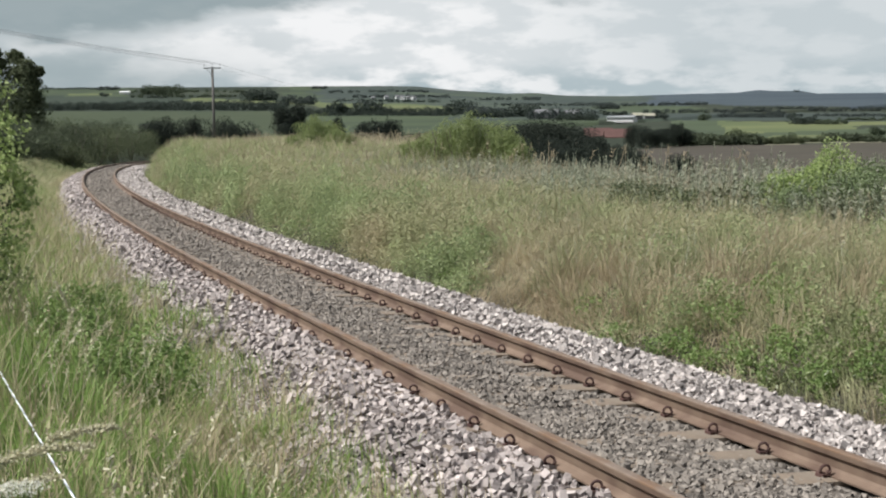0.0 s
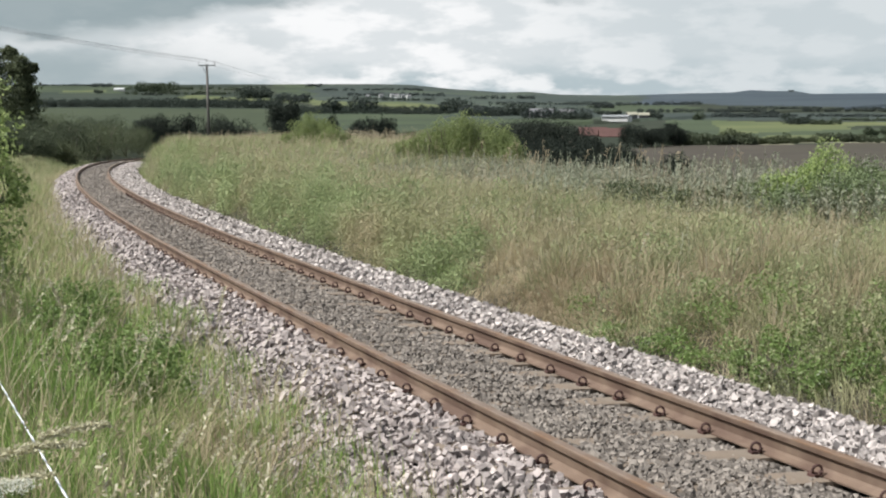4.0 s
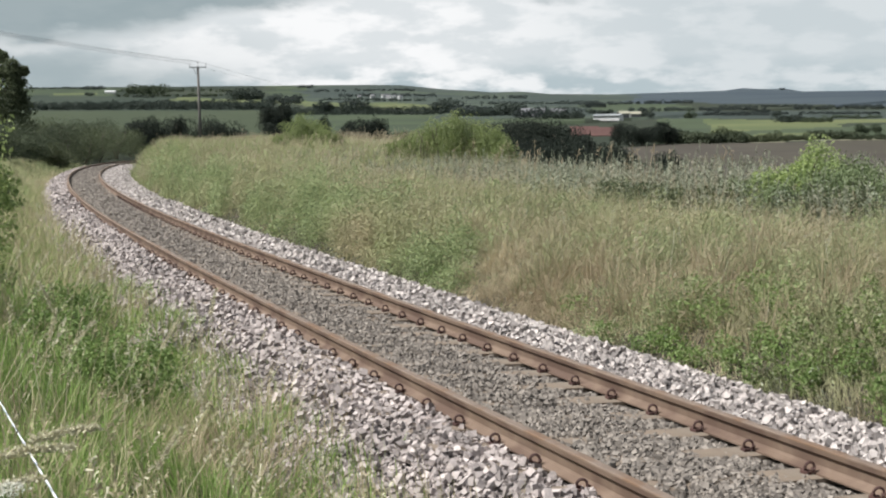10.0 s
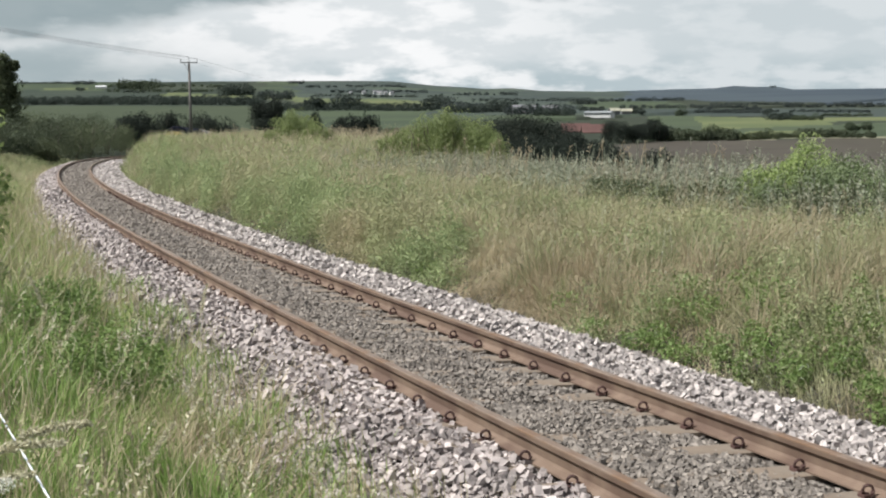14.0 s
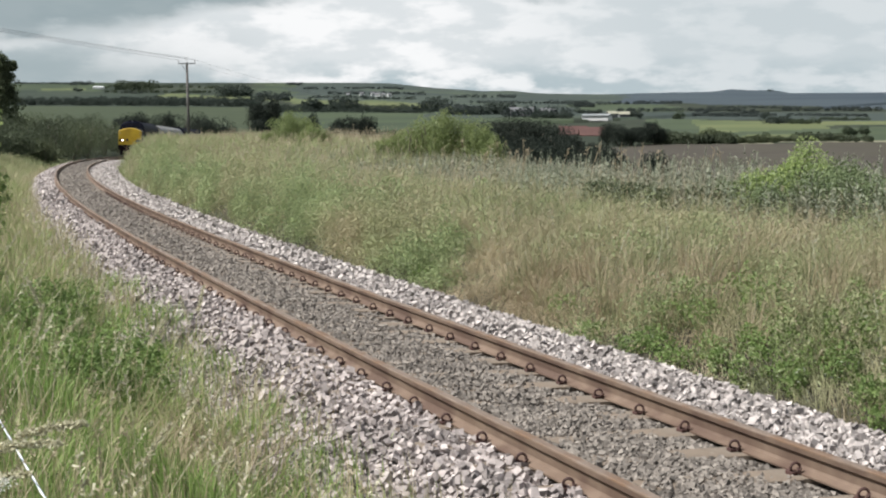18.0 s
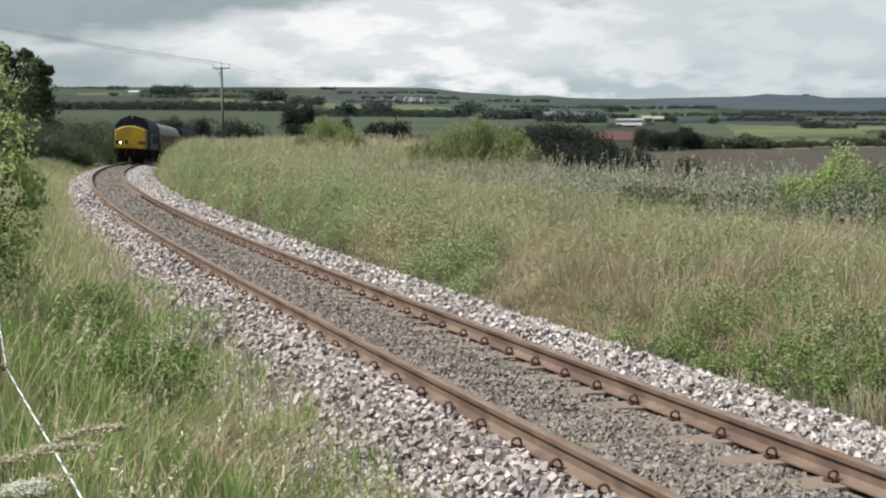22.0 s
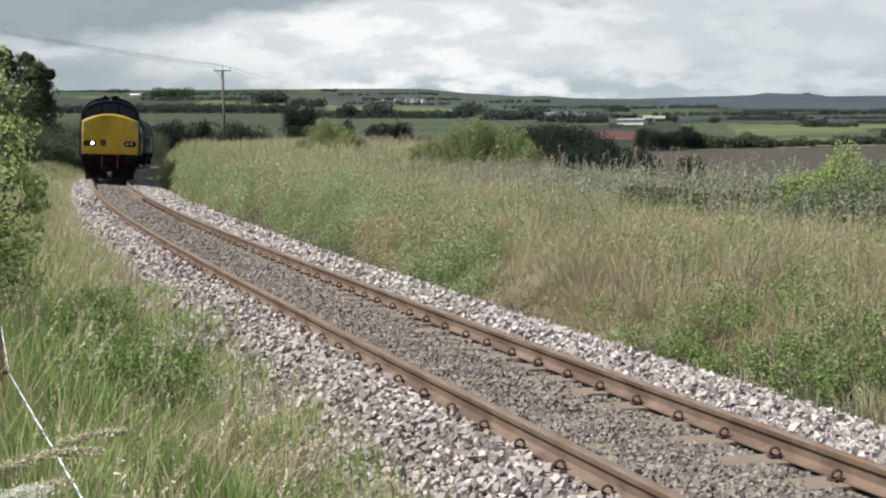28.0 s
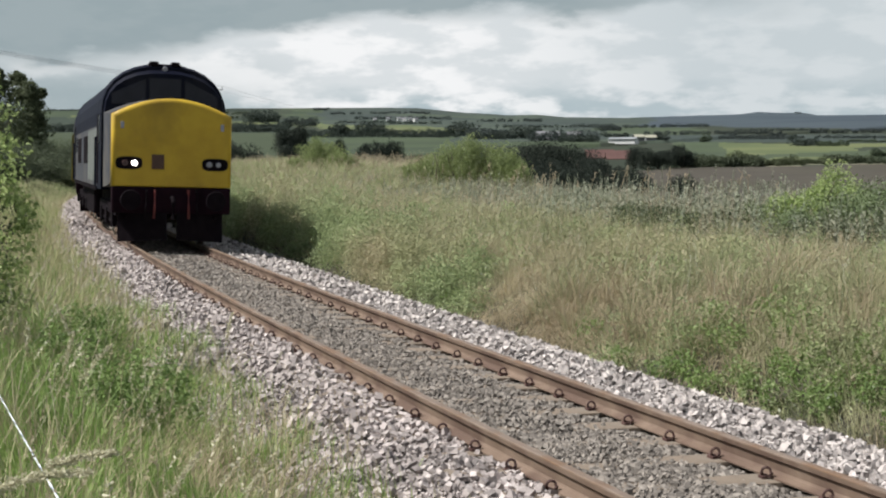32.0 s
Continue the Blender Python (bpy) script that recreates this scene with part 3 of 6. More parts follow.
# ---------------------------------------------------------------- track
def sweep(name, profile, s, u0, mat, parent, label=""):
    prof = np.array(profile)
    P = on_line(s[:, None], u0 + prof[None, :, 0], prof[None, :, 1])
    n, k = len(prof), len(s)
    i, j = np.arange(n), (np.arange(n) + 1) % n
    base = np.arange(k - 1)[:, None] * n
    F = np.stack([base + i, base + j, base + n + j, base + n + i], -1).reshape(-1, 4)
    return part(name, np_mesh(name, P.reshape(-1, 3), F, mat), mat, parent, label)


FIRST, PITCH = 6.36052 - 12 * 0.609571, 0.609571


def clip_mesh():
    """A sprung steel clip: a bar bent into an e-shaped curl."""
    bm = bmesh.new()
    pts = [(-0.01, -0.075, 0.0), (-0.005, -0.03, 0.006), (0.0, 0.02, 0.012)]
    for a in np.linspace(-1.4, 4.3, 12):
        pts.append((0.034 * math.cos(a) + 0.012, 0.02 + 0.009 * a, 0.046 + 0.034 * math.sin(a)))
    pts += [(-0.065, -0.02, 0.014), (-0.085, -0.03, 0.006)]
    tube(bm, pts, 0.0115, 6)
    box(bm, 0.0, 0.05, -0.03, 0.05, -0.04, 0.012, 0.006)
    me = bpy.data.meshes.new("rail_clip")
    bmesh.ops.recalc_face_normals(bm, faces=bm.faces)
    bm.to_mesh(me)
    bm.free()
    me.materials.append(M_CLIP)
    return me


def sleeper_mesh():
    bm = bmesh.new()
    box(bm, -0.13, 0.13, -1.25, 1.25, -0.36, -0.158, 0.025)
    for v in bm.verts:
        if abs(v.co.y) < 0.3 and v.co.z > -0.25:
            v.co.z -= 0.045
    me = bpy.data.meshes.new("sleeper")
    bm.to_mesh(me)
    bm.free()
    me.materials.append(M_CONCRETE)
    return me


def build_track():
    track = thing("railway_track", "single rusty railway track on concrete sleepers curving through a verge", "railway track", kind="structure")
    s = np.concatenate([np.arange(-12, 130, 0.5), np.arange(130, 440, 2.0)])
    body = [(-0.07, -0.159), (-0.07, -0.148), (-0.020, -0.130), (-0.011, -0.115), (-0.013, -0.056), (-0.034, -0.040), (-0.036, -0.012),
            (0.036, -0.012), (0.034, -0.040), (0.013, -0.056), (0.011, -0.115), (0.020, -0.130), (0.07, -0.148), (0.07, -0.159)]
    head = [(-0.0355, -0.0125), (-0.034, -0.004), (-0.024, 0.0), (0.024, 0.0), (0.034, -0.004), (0.0355, -0.0125)]
    for u in (-0.7525, 0.7525):
        rail = sweep("rail", body, s, u, M_RUST, track, "rust-brown flat-bottom rail")
        sweep("running_surface", head, s, u, M_HEAD, rail, "dull worn rail top")
    sl, cl = sleeper_mesh(), clip_mesh()
    for k in range(-22, 262):
        sk = FIRST + PITCH * k
        c = on_line(sk, 0, 0)
        th = float(np.interp(sk, TS, TH))
        # local y runs across the track, to its right
        m = Matrix.Translation(Vector(c)) @ Matrix.Rotation(-th, 4, "Z") @ Matrix.Rotation(math.radians(-90), 4, "Z") @ Matrix.Rotation(math.atan(CANT), 4, "X")
        m = m @ pose(random.uniform(-0.012, 0.012), 0, 0, 0, 0, random.uniform(-0.6, 0.6))
        ob = part("sleeper", sl, M_CONCRETE, track, m=m)
        if 2 < sk < 46:
            for u, side in ((-0.7525, -1), (-0.7525, 1), (0.7525, -1), (0.7525, 1)):
                part("rail_clip", cl, M_CLIP, ob, m=pose(random.uniform(-0.008, 0.008), u + side * 0.085, -0.148, 0, 0, (90 if side > 0 else -90) + random.uniform(-9, 9)) @ Matrix.Scale(0.8, 4))


build_track()


# ---------------------------------------------------------------- loose ballast stones
def stones(name, label, s, u, size, mat, lift=0.35):
    """Crushed stones with sharp edges lying on the bed."""
    n = len(s)
    P = on_line(s, u, np.interp(u, BED_U, BED_H))
    P[:, 2] += wave(P[:, 0], P[:, 1], 5.0, 1.0) * 0.012 + size * lift * rng.uniform(0.0, 1.0, n)
    cube = np.array([(x, y, z) for x in (-0.42, 0.42) for y in (-0.42, 0.42) for z in (-0.42, 0.42)])
    quad = np.array([(0, 1, 3, 2), (4, 6, 7, 5), (0, 4, 5, 1), (2, 3, 7, 6), (0, 2, 6, 4), (1, 5, 7, 3)])
    tri = np.concatenate([quad[:, (0, 1, 2)], quad[:, (0, 2, 3)]])
    V = (cube[None] + rng.uniform(-0.19, 0.19, (n, 8, 3))) * (size[:, None] * rng.uniform(0.55, 1.3, (n, 3)))[:, None]
    q = rng.normal(size=(n, 4))
    q /= np.linalg.norm(q, axis=1, keepdims=True)
    w, x, y, z = q.T
    R = np.stack([1 - 2 * (y * y + z * z), 2 * (x * y - w * z), 2 * (x * z + w * y), 2 * (x * y + w * z), 1 - 2 * (x * x + z * z), 2 * (y * z - w * x),
                  2 * (x * z - w * y), 2 * (y * z + w * x), 1 - 2 * (x * x + y * y)], -1).reshape(n, 3, 3)
    V = np.einsum("nij,nkj->nki", R, V) + P[:, None]
    F = (np.arange(n)[:, None, None] * 8 + tri).reshape(-1, 3)
    ob = new(name, np_mesh(name, V.reshape(-1, 3), F, mat))
    tagged(ob, label, "gravel", kind="stuff")


def spread_s(n, a, b, power):
    """More points near the start of the stretch than at its end."""
    t = rng.random(n)
    return a * (b / a) ** (t ** power)


def build_stones():
    rail_free = lambda u: np.abs(np.abs(u) - 0.7525) > 0.085
    n = 72000
    s = spread_s(n, 4.0, 46, 0.95)
    u = np.where(rng.random(n) < 0.46, rng.uniform(-2.15, -0.80, n), rng.uniform(0.80, 2.95, n))
    k = rail_free(u)
    s, u = s[k], u[k]
    size = (0.0165 + 0.030 * rng.random(len(s)) ** 2.8) * (1 + s / 38)
    for side, label, mat in ((u < 0, "loose grey and pinkish crushed stone beside the rails", M_STONE), (u > 0, "paler crushed stone on the right of the rails", M_STONE_PALE)):
        stones("shoulder_ballast", label, s[side], u[side], size[side], mat, lift=1.2)
    n = 17000
    s = spread_s(n, 44.0, 125, 0.9)
    u = np.where(rng.random(n) < 0.48, rng.uniform(-2.15, -0.80, n), rng.uniform(0.80, 2.9, n))
    size = rng.uniform(0.055, 0.10, n) * (s / 55) ** 0.5
    for side, mat in ((u < 0, M_STONE), (u > 0, M_STONE_PALE)):
        stones("far_shoulder_ballast", "pale crushed stone along the far rails", s[side], u[side], size[side], mat, lift=0.2)
    n = 28000
    s, u = spread_s(n, 4.0, 46, 0.85), rng.uniform(-0.66, 0.66, n)
    nearest = np.abs((s - FIRST + PITCH / 2) % PITCH - PITCH / 2)
    bare = (nearest < 0.115) & (u > 0.36 + 0.16 * np.sin(s * 3.3)) & (np.sin(s * 0.9 + 1.0) > -0.55)
    bare &= rng.random(n) < 0.74
    s, u = s[~bare], u[~bare]
    n = 7000
    s2, u2 = spread_s(n, 44.0, 125, 0.9), rng.uniform(-0.66, 0.66, n)
    stones("far_four_foot_ballast", "dirty crushed stone between the far rails", s2, u2, rng.uniform(0.05, 0.08, n) * (s2 / 55) ** 0.5, M_STONE_DIRTY, lift=0.15)
    n = 3400
    s3 = rng.uniform(-9.0, 4.2, n)
    u3 = np.where(rng.random(n) < 0.42, rng.uniform(-2.15, -0.80, n), rng.uniform(0.80, 2.95, n))
    stones("shoulder_ballast", "loose pale grey and pinkish crushed stone beside the rails", s3, u3, 0.028 + 0.055 * rng.random(n) ** 1.6, M_STONE)
    stones("four_foot_ballast", "dirty brown-grey crushed stone between the rails", rng.uniform(-9.0, 4.2, 2400), rng.uniform(-0.66, 0.66, 2400), rng.uniform(0.018, 0.045, 2400), M_STONE_DIRTY, lift=0.12)
    stones("four_foot_ballast", "dirty brown-grey crushed stone between the rails", s, u, rng.uniform(0.014, 0.036, len(s)) * (1 + s / 60), M_STONE_DIRTY, lift=0.5)


build_stones()


# ---------------------------------------------------------------- grass
def blades(name, label, x, y, height, width, lean, mat, flow=(0.35, 0.1), seg_top=0.25, way=None):
    """Grass blades in two bent pieces; height, width, lean are arrays; way: the angles to which they lean."""
    n = len(x)
    z = root_z(x, y) - 0.03
    a = rng.uniform(0, 2 * math.pi, n)
    la = math.pi * (1 + 1.3 * wave(x, y, 1.9, 6.0)) + rng.normal(size=n) * 0.8
    if way is not None:
        la = way
    dx, dy = np.cos(la) * lean + flow[0] * lean, np.sin(la) * lean + flow[1] * lean
    wx, wy = np.cos(a) * width / 2, np.sin(a) * width / 2
    V = np.empty((n, 6, 3))
    for row, (f, sh, ww) in enumerate(((0.0, 0.0, 1.0), (0.55, 0.28, 0.85), (1.0, 1.0, seg_top))):
        cx, cy, cz = x + dx * height * sh, y + dy * height * sh, z + height * f * (1 - 0.25 * lean * sh)
        V[:, row * 2] = np.stack([cx - wx * ww, cy - wy * ww, cz], -1)
        V[:, row * 2 + 1] = np.stack([cx + wx * ww, cy + wy * ww, cz], -1)
    F = (np.arange(n)[:, None, None] * 6 + np.array([[0, 1, 3, 2], [2, 3, 5, 4]])).reshape(-1, 4)
    ob = new(name, np_mesh(name, V.reshape(-1, 3), F, mat))
    return tagged(ob, label, "grass", kind="stuff")


def tufts(name, label, n, per, s0, s1, u0, u1, tall, width, mat):
    """Sprays of grass, each fanning out from one root."""
    x, y, s, u = strewn(n * 2, s0, s1, 0.85, u0, u1, 0.15)
    k = np.argsort(rng.random(n * 2) - 0.6 * cover(x, y))[:n]
    x, y, s, u = x[k], y[k], s[k], u[k]
    h = rng.uniform(*tall, n) * np.interp(u, [2.8, 3.6], [0.6, 1.0])
    rep = np.repeat(np.arange(n), per)
    way = rng.uniform(0, 2 * math.pi, n * per)
    off = rng.random(n * per) * 0.10
    blades(name, label, x[rep] + np.cos(way) * off, y[rep] + np.sin(way) * off, h[rep] * rng.uniform(0.6, 1.1, n * per), rng.uniform(*width, n * per) * (1 + s[rep] / 20),
           rng.uniform(0.1, 1.0, n * per), mat, flow=(0.3, 0.0), way=way)


def heads(name, label, x, y, height, size, lean, mat, category="grass", flow=(0.35, 0.1), stem=0.0035, bits=5, slip=1.0):
    """Thin stems, each with a feathery head of small slips."""
    n = len(x)
    z = root_z(x, y) - 0.02
    la = rng.uniform(0, 2 * math.pi, n)
    d = np.stack([(np.cos(la) + flow[0] * 1.5) * lean, (np.sin(la) + flow[1] * 1.5) * lean, np.ones(n)], -1)
    d /= np.linalg.norm(d, axis=1, keepdims=True)
    p = np.stack([x, y, z], -1)
    top = p + d * height[:, None]
    a = rng.uniform(0, 2 * math.pi, n)
    side = np.stack([np.cos(a), np.sin(a), np.zeros(n)], -1)
    quads = []
    w = (stem * (1 + np.hypot(x, y) / 25))[:, None]
    quads.append(np.stack([p - side * w, p + side * w, top + side * w * 0.6, top - side * w * 0.6], 1))
    for b in range(bits):
        c = top + d * (size * (b / bits - 0.35))[:, None]
        out = rng.normal(size=(n, 3)) * 0.62 + d * 0.8
        out /= np.linalg.norm(out, axis=1, keepdims=True)
        acr = np.cross(out, rng.normal(size=(n, 3)))
        acr /= np.linalg.norm(acr, axis=1, keepdims=True)
        L, Wd = (slip * size * rng.uniform(0.25, 0.5, n))[:, None], (size * rng.uniform(0.018, 0.04, n))[:, None]
        quads.append(np.stack([c - acr * Wd * 0.5, c + acr * Wd * 0.5, c + out * L + acr * Wd, c + out * L - acr * Wd], 1))
    V = np.concatenate(quads, 1).reshape(-1, 3)
    F = np.arange(len(V)).reshape(-1, 4)
    ob = new(name, np_mesh(name, V, F, mat))
    return tagged(ob, label, category, kind="stuff")


def strewn(n, s0, s1, power, u0, u1, edge=0.0):
    """Random places beside the track: x, y, s, u."""
    s, u = spread_s(n, s0, s1, power), rng.uniform(u0, u1, n)
    u = u + edge * wave(s, s, 1.3, 1.0)
    P = on_line(s, u, 0)
    return P[:, 0], P[:, 1], s, u


def dryness(x, y, s, u):
    """0 where the bank is green, 1 where its grass is dead."""
    patch = 1.2 - np.hypot((s - 15.4) / 2.2, (u - 3.5) / 1.0)
    return np.clip(np.maximum(2.6 * (wave(x, y, 0.75, 9.0) + 0.5 * wave(x, y, 2.3, 6.0) - 0.22), 1.8 * patch), 0, 1)


def cover(x, y):
    """How thick the plants stand: dense tussocks with thin hollows between them."""
    return np.clip(0.6 + 1.2 * wave(x, y, 1.7, 5.0) + 1.0 * wave(x, y, 4.1, 2.0), 0.26, 1)


def build_grass():
    # green grass along the far verge
    x, y, s, u = strewn(20000, 40, 120, 0.9, -9.0, -1.9, 0.2)
    k = u < -2.0 - 0.15 * rng.random(len(u))
    x, y, s = x[k], y[k], s[k]
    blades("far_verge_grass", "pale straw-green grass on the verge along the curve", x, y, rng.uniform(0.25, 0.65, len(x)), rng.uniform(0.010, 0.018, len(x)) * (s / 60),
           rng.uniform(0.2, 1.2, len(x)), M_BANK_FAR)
    n = 11000
    s, u = rng.uniform(-9, 3.4, n), rng.uniform(-9.5, -1.75, n)
    P = on_line(s, u, 0)
    blades("near_verge_grass", "short green grass on the verge", P[:, 0], P[:, 1], rng.uniform(0.12, 0.38, n), rng.uniform(0.008, 0.015, n), rng.uniform(0.15, 0.8, n), M_GRASS)
    n = 8000
    s, u = rng.uniform(-9, 4.8, n), rng.uniform(2.85, 12, n)
    P = on_line(s, u, 0)
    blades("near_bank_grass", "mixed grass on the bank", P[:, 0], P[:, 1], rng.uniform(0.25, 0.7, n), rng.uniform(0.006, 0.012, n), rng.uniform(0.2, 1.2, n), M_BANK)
    n = 11000
    s, u = rng.uniform(4, 40, n), rng.uniform(-16, -5.4, n)
    P = on_line(s, u, 0)
    blades("field_edge_grass", "rough green grass behind the fence", P[:, 0], P[:, 1], rng.uniform(0.15, 0.45, n), rng.uniform(0.010, 0.018, n), rng.uniform(0.15, 0.8, n), M_GRASS)
    x, y, s, u = strewn(7500, 3.2, 30, 0.9, -4.6, -1.75, 0.12)
    k = wave(x, y, 1.6, 4.0) + rng.normal(size=len(x)) * 0.3 > 0.35
    k |= np.hypot((x + 1.5) / 0.55, (y - 8.7) / 1.5) + rng.normal(size=len(x)) * 0.15 < 0.9
    x, y, s = x[k], y[k], s[k]
    blades("dead_verge_grass", "brown dead tufts in the verge grass", x, y, rng.uniform(0.2, 0.55, len(x)), rng.uniform(0.003, 0.006, len(x)) * (1 + s / 30),
           rng.uniform(0.3, 1.2, len(x)), M_DRY)
    # the verge on the fence side
    x, y, s, u = strewn(84000, 3.0, 60, 1.0, -5.6, -1.38, 0.12)
    k = u < -np.interp(s, [5, 12, 16, 20, 34], [1.78, 1.66, 1.46, 1.78, 1.8]) - 0.1 * rng.normal(size=len(s))
    k &= rng.random(len(s)) < np.interp(s, [14, 20, 60], [1.0, 0.7, 0.6]) * np.clip(0.75 + 0.9 * wave(x, y, 2.6, 11.0), 0.25, 1)
    x, y, s, u = x[k], y[k], s[k], u[k]
    tall = np.interp(u, [-5.6, -3.4, -2.3, -1.7, -1.3], [0.42, 0.46, 0.42, 0.32, 0.16]) * np.interp(s, [2, 5, 9], [0.6, 0.85, 1.0])
    clump = 0.75 + 0.35 * wave(x, y, 2.2, 5.0)
    blades("verge_grass", "long green grass bending in the wind on the verge", x, y, tall * clump * rng.uniform(0.6, 1.25, len(x)),
           rng.uniform(0.004, 0.009, len(x)) * (1 + s / 30), rng.uniform(0.05, 0.6, len(x)), M_GRASS, flow=(0.2, 0.0))
    x, y, s, u = strewn(30000, 3.0, 90, 0.85, -5.0, -1.7, 0.12)
    k = wave(x, y, 1.1, 2.0) + rng.normal(size=len(x)) * 0.4 + np.interp(s, [5, 14, 20, 30, 42, 52], [-0.15, 0.0, 0.7, 1.1, 1.0, 0.2]) > 0.15
    x, y, s = x[k], y[k], s[k]
    blades("dry_verge_grass", "pale dry grass among the green on the verge", x, y, rng.uniform(0.25, 0.62, len(x)), rng.uniform(0.003, 0.006, len(x)) * (1 + s / 30),
           rng.uniform(0.05, 0.6, len(x)), M_STRAW, flow=(0.2, 0.0))
    x, y, s, u = strewn(600, 3.4, 40, 0.9, -4.8, -2.0, 0.1)
    heads("verge_seed_heads", "pale feathery seed heads over the verge grass", x, y, rng.uniform(0.38, 0.72, len(x)), rng.uniform(0.08, 0.15, len(x)), 0.5, M_SEED, stem=0.002, bits=14, slip=0.4)
    x, y = rng.normal(-1.6, 0.4, 850), rng.normal(8.8, 1.0, 850)
    blades("dead_tussock", "brown dead tussock at the edge of the ballast", x, y, rng.uniform(0.2, 0.6, len(x)), rng.uniform(0.003, 0.006, len(x)), rng.uniform(0.3, 1.1, len(x)), M_DRY)
    x, y, s, u = strewn(130, 4.5, 18, 0.9, -4.3, -1.9, 0.1)
    heads("pale_grass_stalks", "bleached grass stalks standing over the verge", x, y, rng.uniform(0.45, 0.8, len(x)), rng.uniform(0.10, 0.2, len(x)), 0.55, M_PLUME, stem=0.0016, bits=20, slip=0.32)
    # the bank across the track
    x, y, s, u = strewn(230000, 4.5, 46, 0.85, 2.80, 13.5, 0.12)
    k = rng.random(len(x)) < np.interp(u, [2.4, 8, 13.5], [1.0, 0.8, 0.4]) * (1 - 0.85 * dryness(x, y, s, u)) * cover(x, y)
    x, y, s, u = x[k], y[k], s[k], u[k]
    tall = np.interp(u, [2.6, 3.1, 4.5, 7.5, 9, 15], [0.20, 0.36, 0.54, 0.60, 0.5, 0.45]) * (0.80 + 0.32 * wave(x, y, 1.3, 3.0) + 0.42 * wave(x, y, 2.9, 7.0)) * (1 + 0.5 * step01(s, 12, 22) * (1 - step01(u, 3.4, 6)))
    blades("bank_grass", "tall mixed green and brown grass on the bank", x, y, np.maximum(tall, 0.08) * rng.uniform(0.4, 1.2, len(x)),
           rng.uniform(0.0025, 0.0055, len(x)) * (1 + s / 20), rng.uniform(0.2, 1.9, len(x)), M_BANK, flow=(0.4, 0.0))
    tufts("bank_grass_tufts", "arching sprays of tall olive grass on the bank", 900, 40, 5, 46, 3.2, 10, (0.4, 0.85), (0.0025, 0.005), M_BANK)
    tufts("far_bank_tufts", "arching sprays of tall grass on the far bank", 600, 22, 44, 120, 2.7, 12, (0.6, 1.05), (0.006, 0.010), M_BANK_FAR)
    x, y, s, u = strewn(110000, 5, 60, 0.85, 2.9, 13, 0.15)
    k = rng.random(len(x)) < dryness(x, y, s, u) * (0.3 + 0.7 * cover(x, y))
    x, y, s, u = x[k], y[k], s[k], u[k]
    blades("dead_bank_grass", "patches of brown dead grass on the bank", x, y, rng.uniform(0.2, 0.65, len(x)) * np.interp(u, [2.9, 4.5], [0.5, 1.0]),
           rng.uniform(0.0025, 0.005, len(x)) * (1 + s / 20), rng.uniform(0.5, 2.2, len(x)), M_DRY, flow=(0.4, 0.0))
    # matted dead grass where the bank was cut, and low cover under the tall growth
    n = 5200
    s, u = rng.normal(15.4, 1.5, n), np.abs(rng.normal(0, 0.75, n)) + 2.85
    P = on_line(s, u, 0)
    blades("matted_dead_grass", "matted pale brown dead grass at the foot of the bank", P[:, 0], P[:, 1], rng.uniform(0.12, 0.4, n), rng.uniform(0.004, 0.008, n), rng.uniform(0.6, 2.6, n), M_DRY)
    x, y, s, u = strewn(26000, 4.5, 46, 0.85, 2.85, 10, 0.12)
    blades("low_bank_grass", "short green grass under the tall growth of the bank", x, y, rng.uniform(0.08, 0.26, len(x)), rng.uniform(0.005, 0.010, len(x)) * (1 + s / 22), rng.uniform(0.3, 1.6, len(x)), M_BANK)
    x, y, s, u = strewn(64000, 42, 150, 1.0, 2.6, 19, 0.2)
    tall = np.interp(u, [2.6, 3.2, 4.5, 6, 19], [0.95, 1.15, 0.95, 0.75, 0.65]) * (0.75 + 0.35 * wave(x, y, 0.8, 3.0) + 0.25 * wave(x, y, 2.0, 5.0))
    blades("far_bank_grass", "tall straw-green grass on the far bank, coloured as sunlit", x, y, tall * rng.uniform(0.6, 1.2, len(x)),
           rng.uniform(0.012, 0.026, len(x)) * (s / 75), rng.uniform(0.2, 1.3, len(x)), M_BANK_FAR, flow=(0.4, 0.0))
    x, y, s, u = strewn(9500, 5, 60, 0.85, 3.1, 13, 0.2)
    k = rng.random(len(x)) < 0.35 + 0.65 * np.clip(0.5 + wave(x, y, 0.9, 12.0) + 0.5 * dryness(x, y, s, u), 0, 1)
    x, y, s, u = x[k], y[k], s[k], u[k]
    heads("bank_seed_heads", "hazy beige seed heads over the tall bank grass", x, y, rng.uniform(0.35, 0.85, len(x)) * np.interp(u, [3.1, 4.2], [0.6, 1.0]),
          rng.uniform(0.06, 0.13, len(x)) * (1 + s / 80), 0.8, M_SEED, stem=0.0012, bits=9, slip=0.8)
    x, y, s, u = strewn(6500, 44, 150, 1.0, 2.8, 18, 0.2)
    heads("far_bank_seed_heads", "beige seed heads over the far bank grass", x, y, rng.uniform(0.5, 1.0, len(x)), rng.uniform(0.16, 0.34, len(x)), 0.6, M_SEED, bits=5)
    # leafy herbs through the bank grass: fresh green low down and in drifts, greyer higher up
    for name, label, n, mat, drift, low in (("bank_herbs", "leafy green herbs mixed through the bank grass", 80000, M_FORB, 3.0, 0.0),
                                            ("grey_herbs", "grey-green leafy herbs mixed through the bank grass", 60000, M_WEED, 8.0, 0.35)):
        x, y, s, u = strewn(n, 4.5, 60, 0.85, 2.76, 13, 0.12)
        k = rng.random(n) > 0.85 * dryness(x, y, s, u)
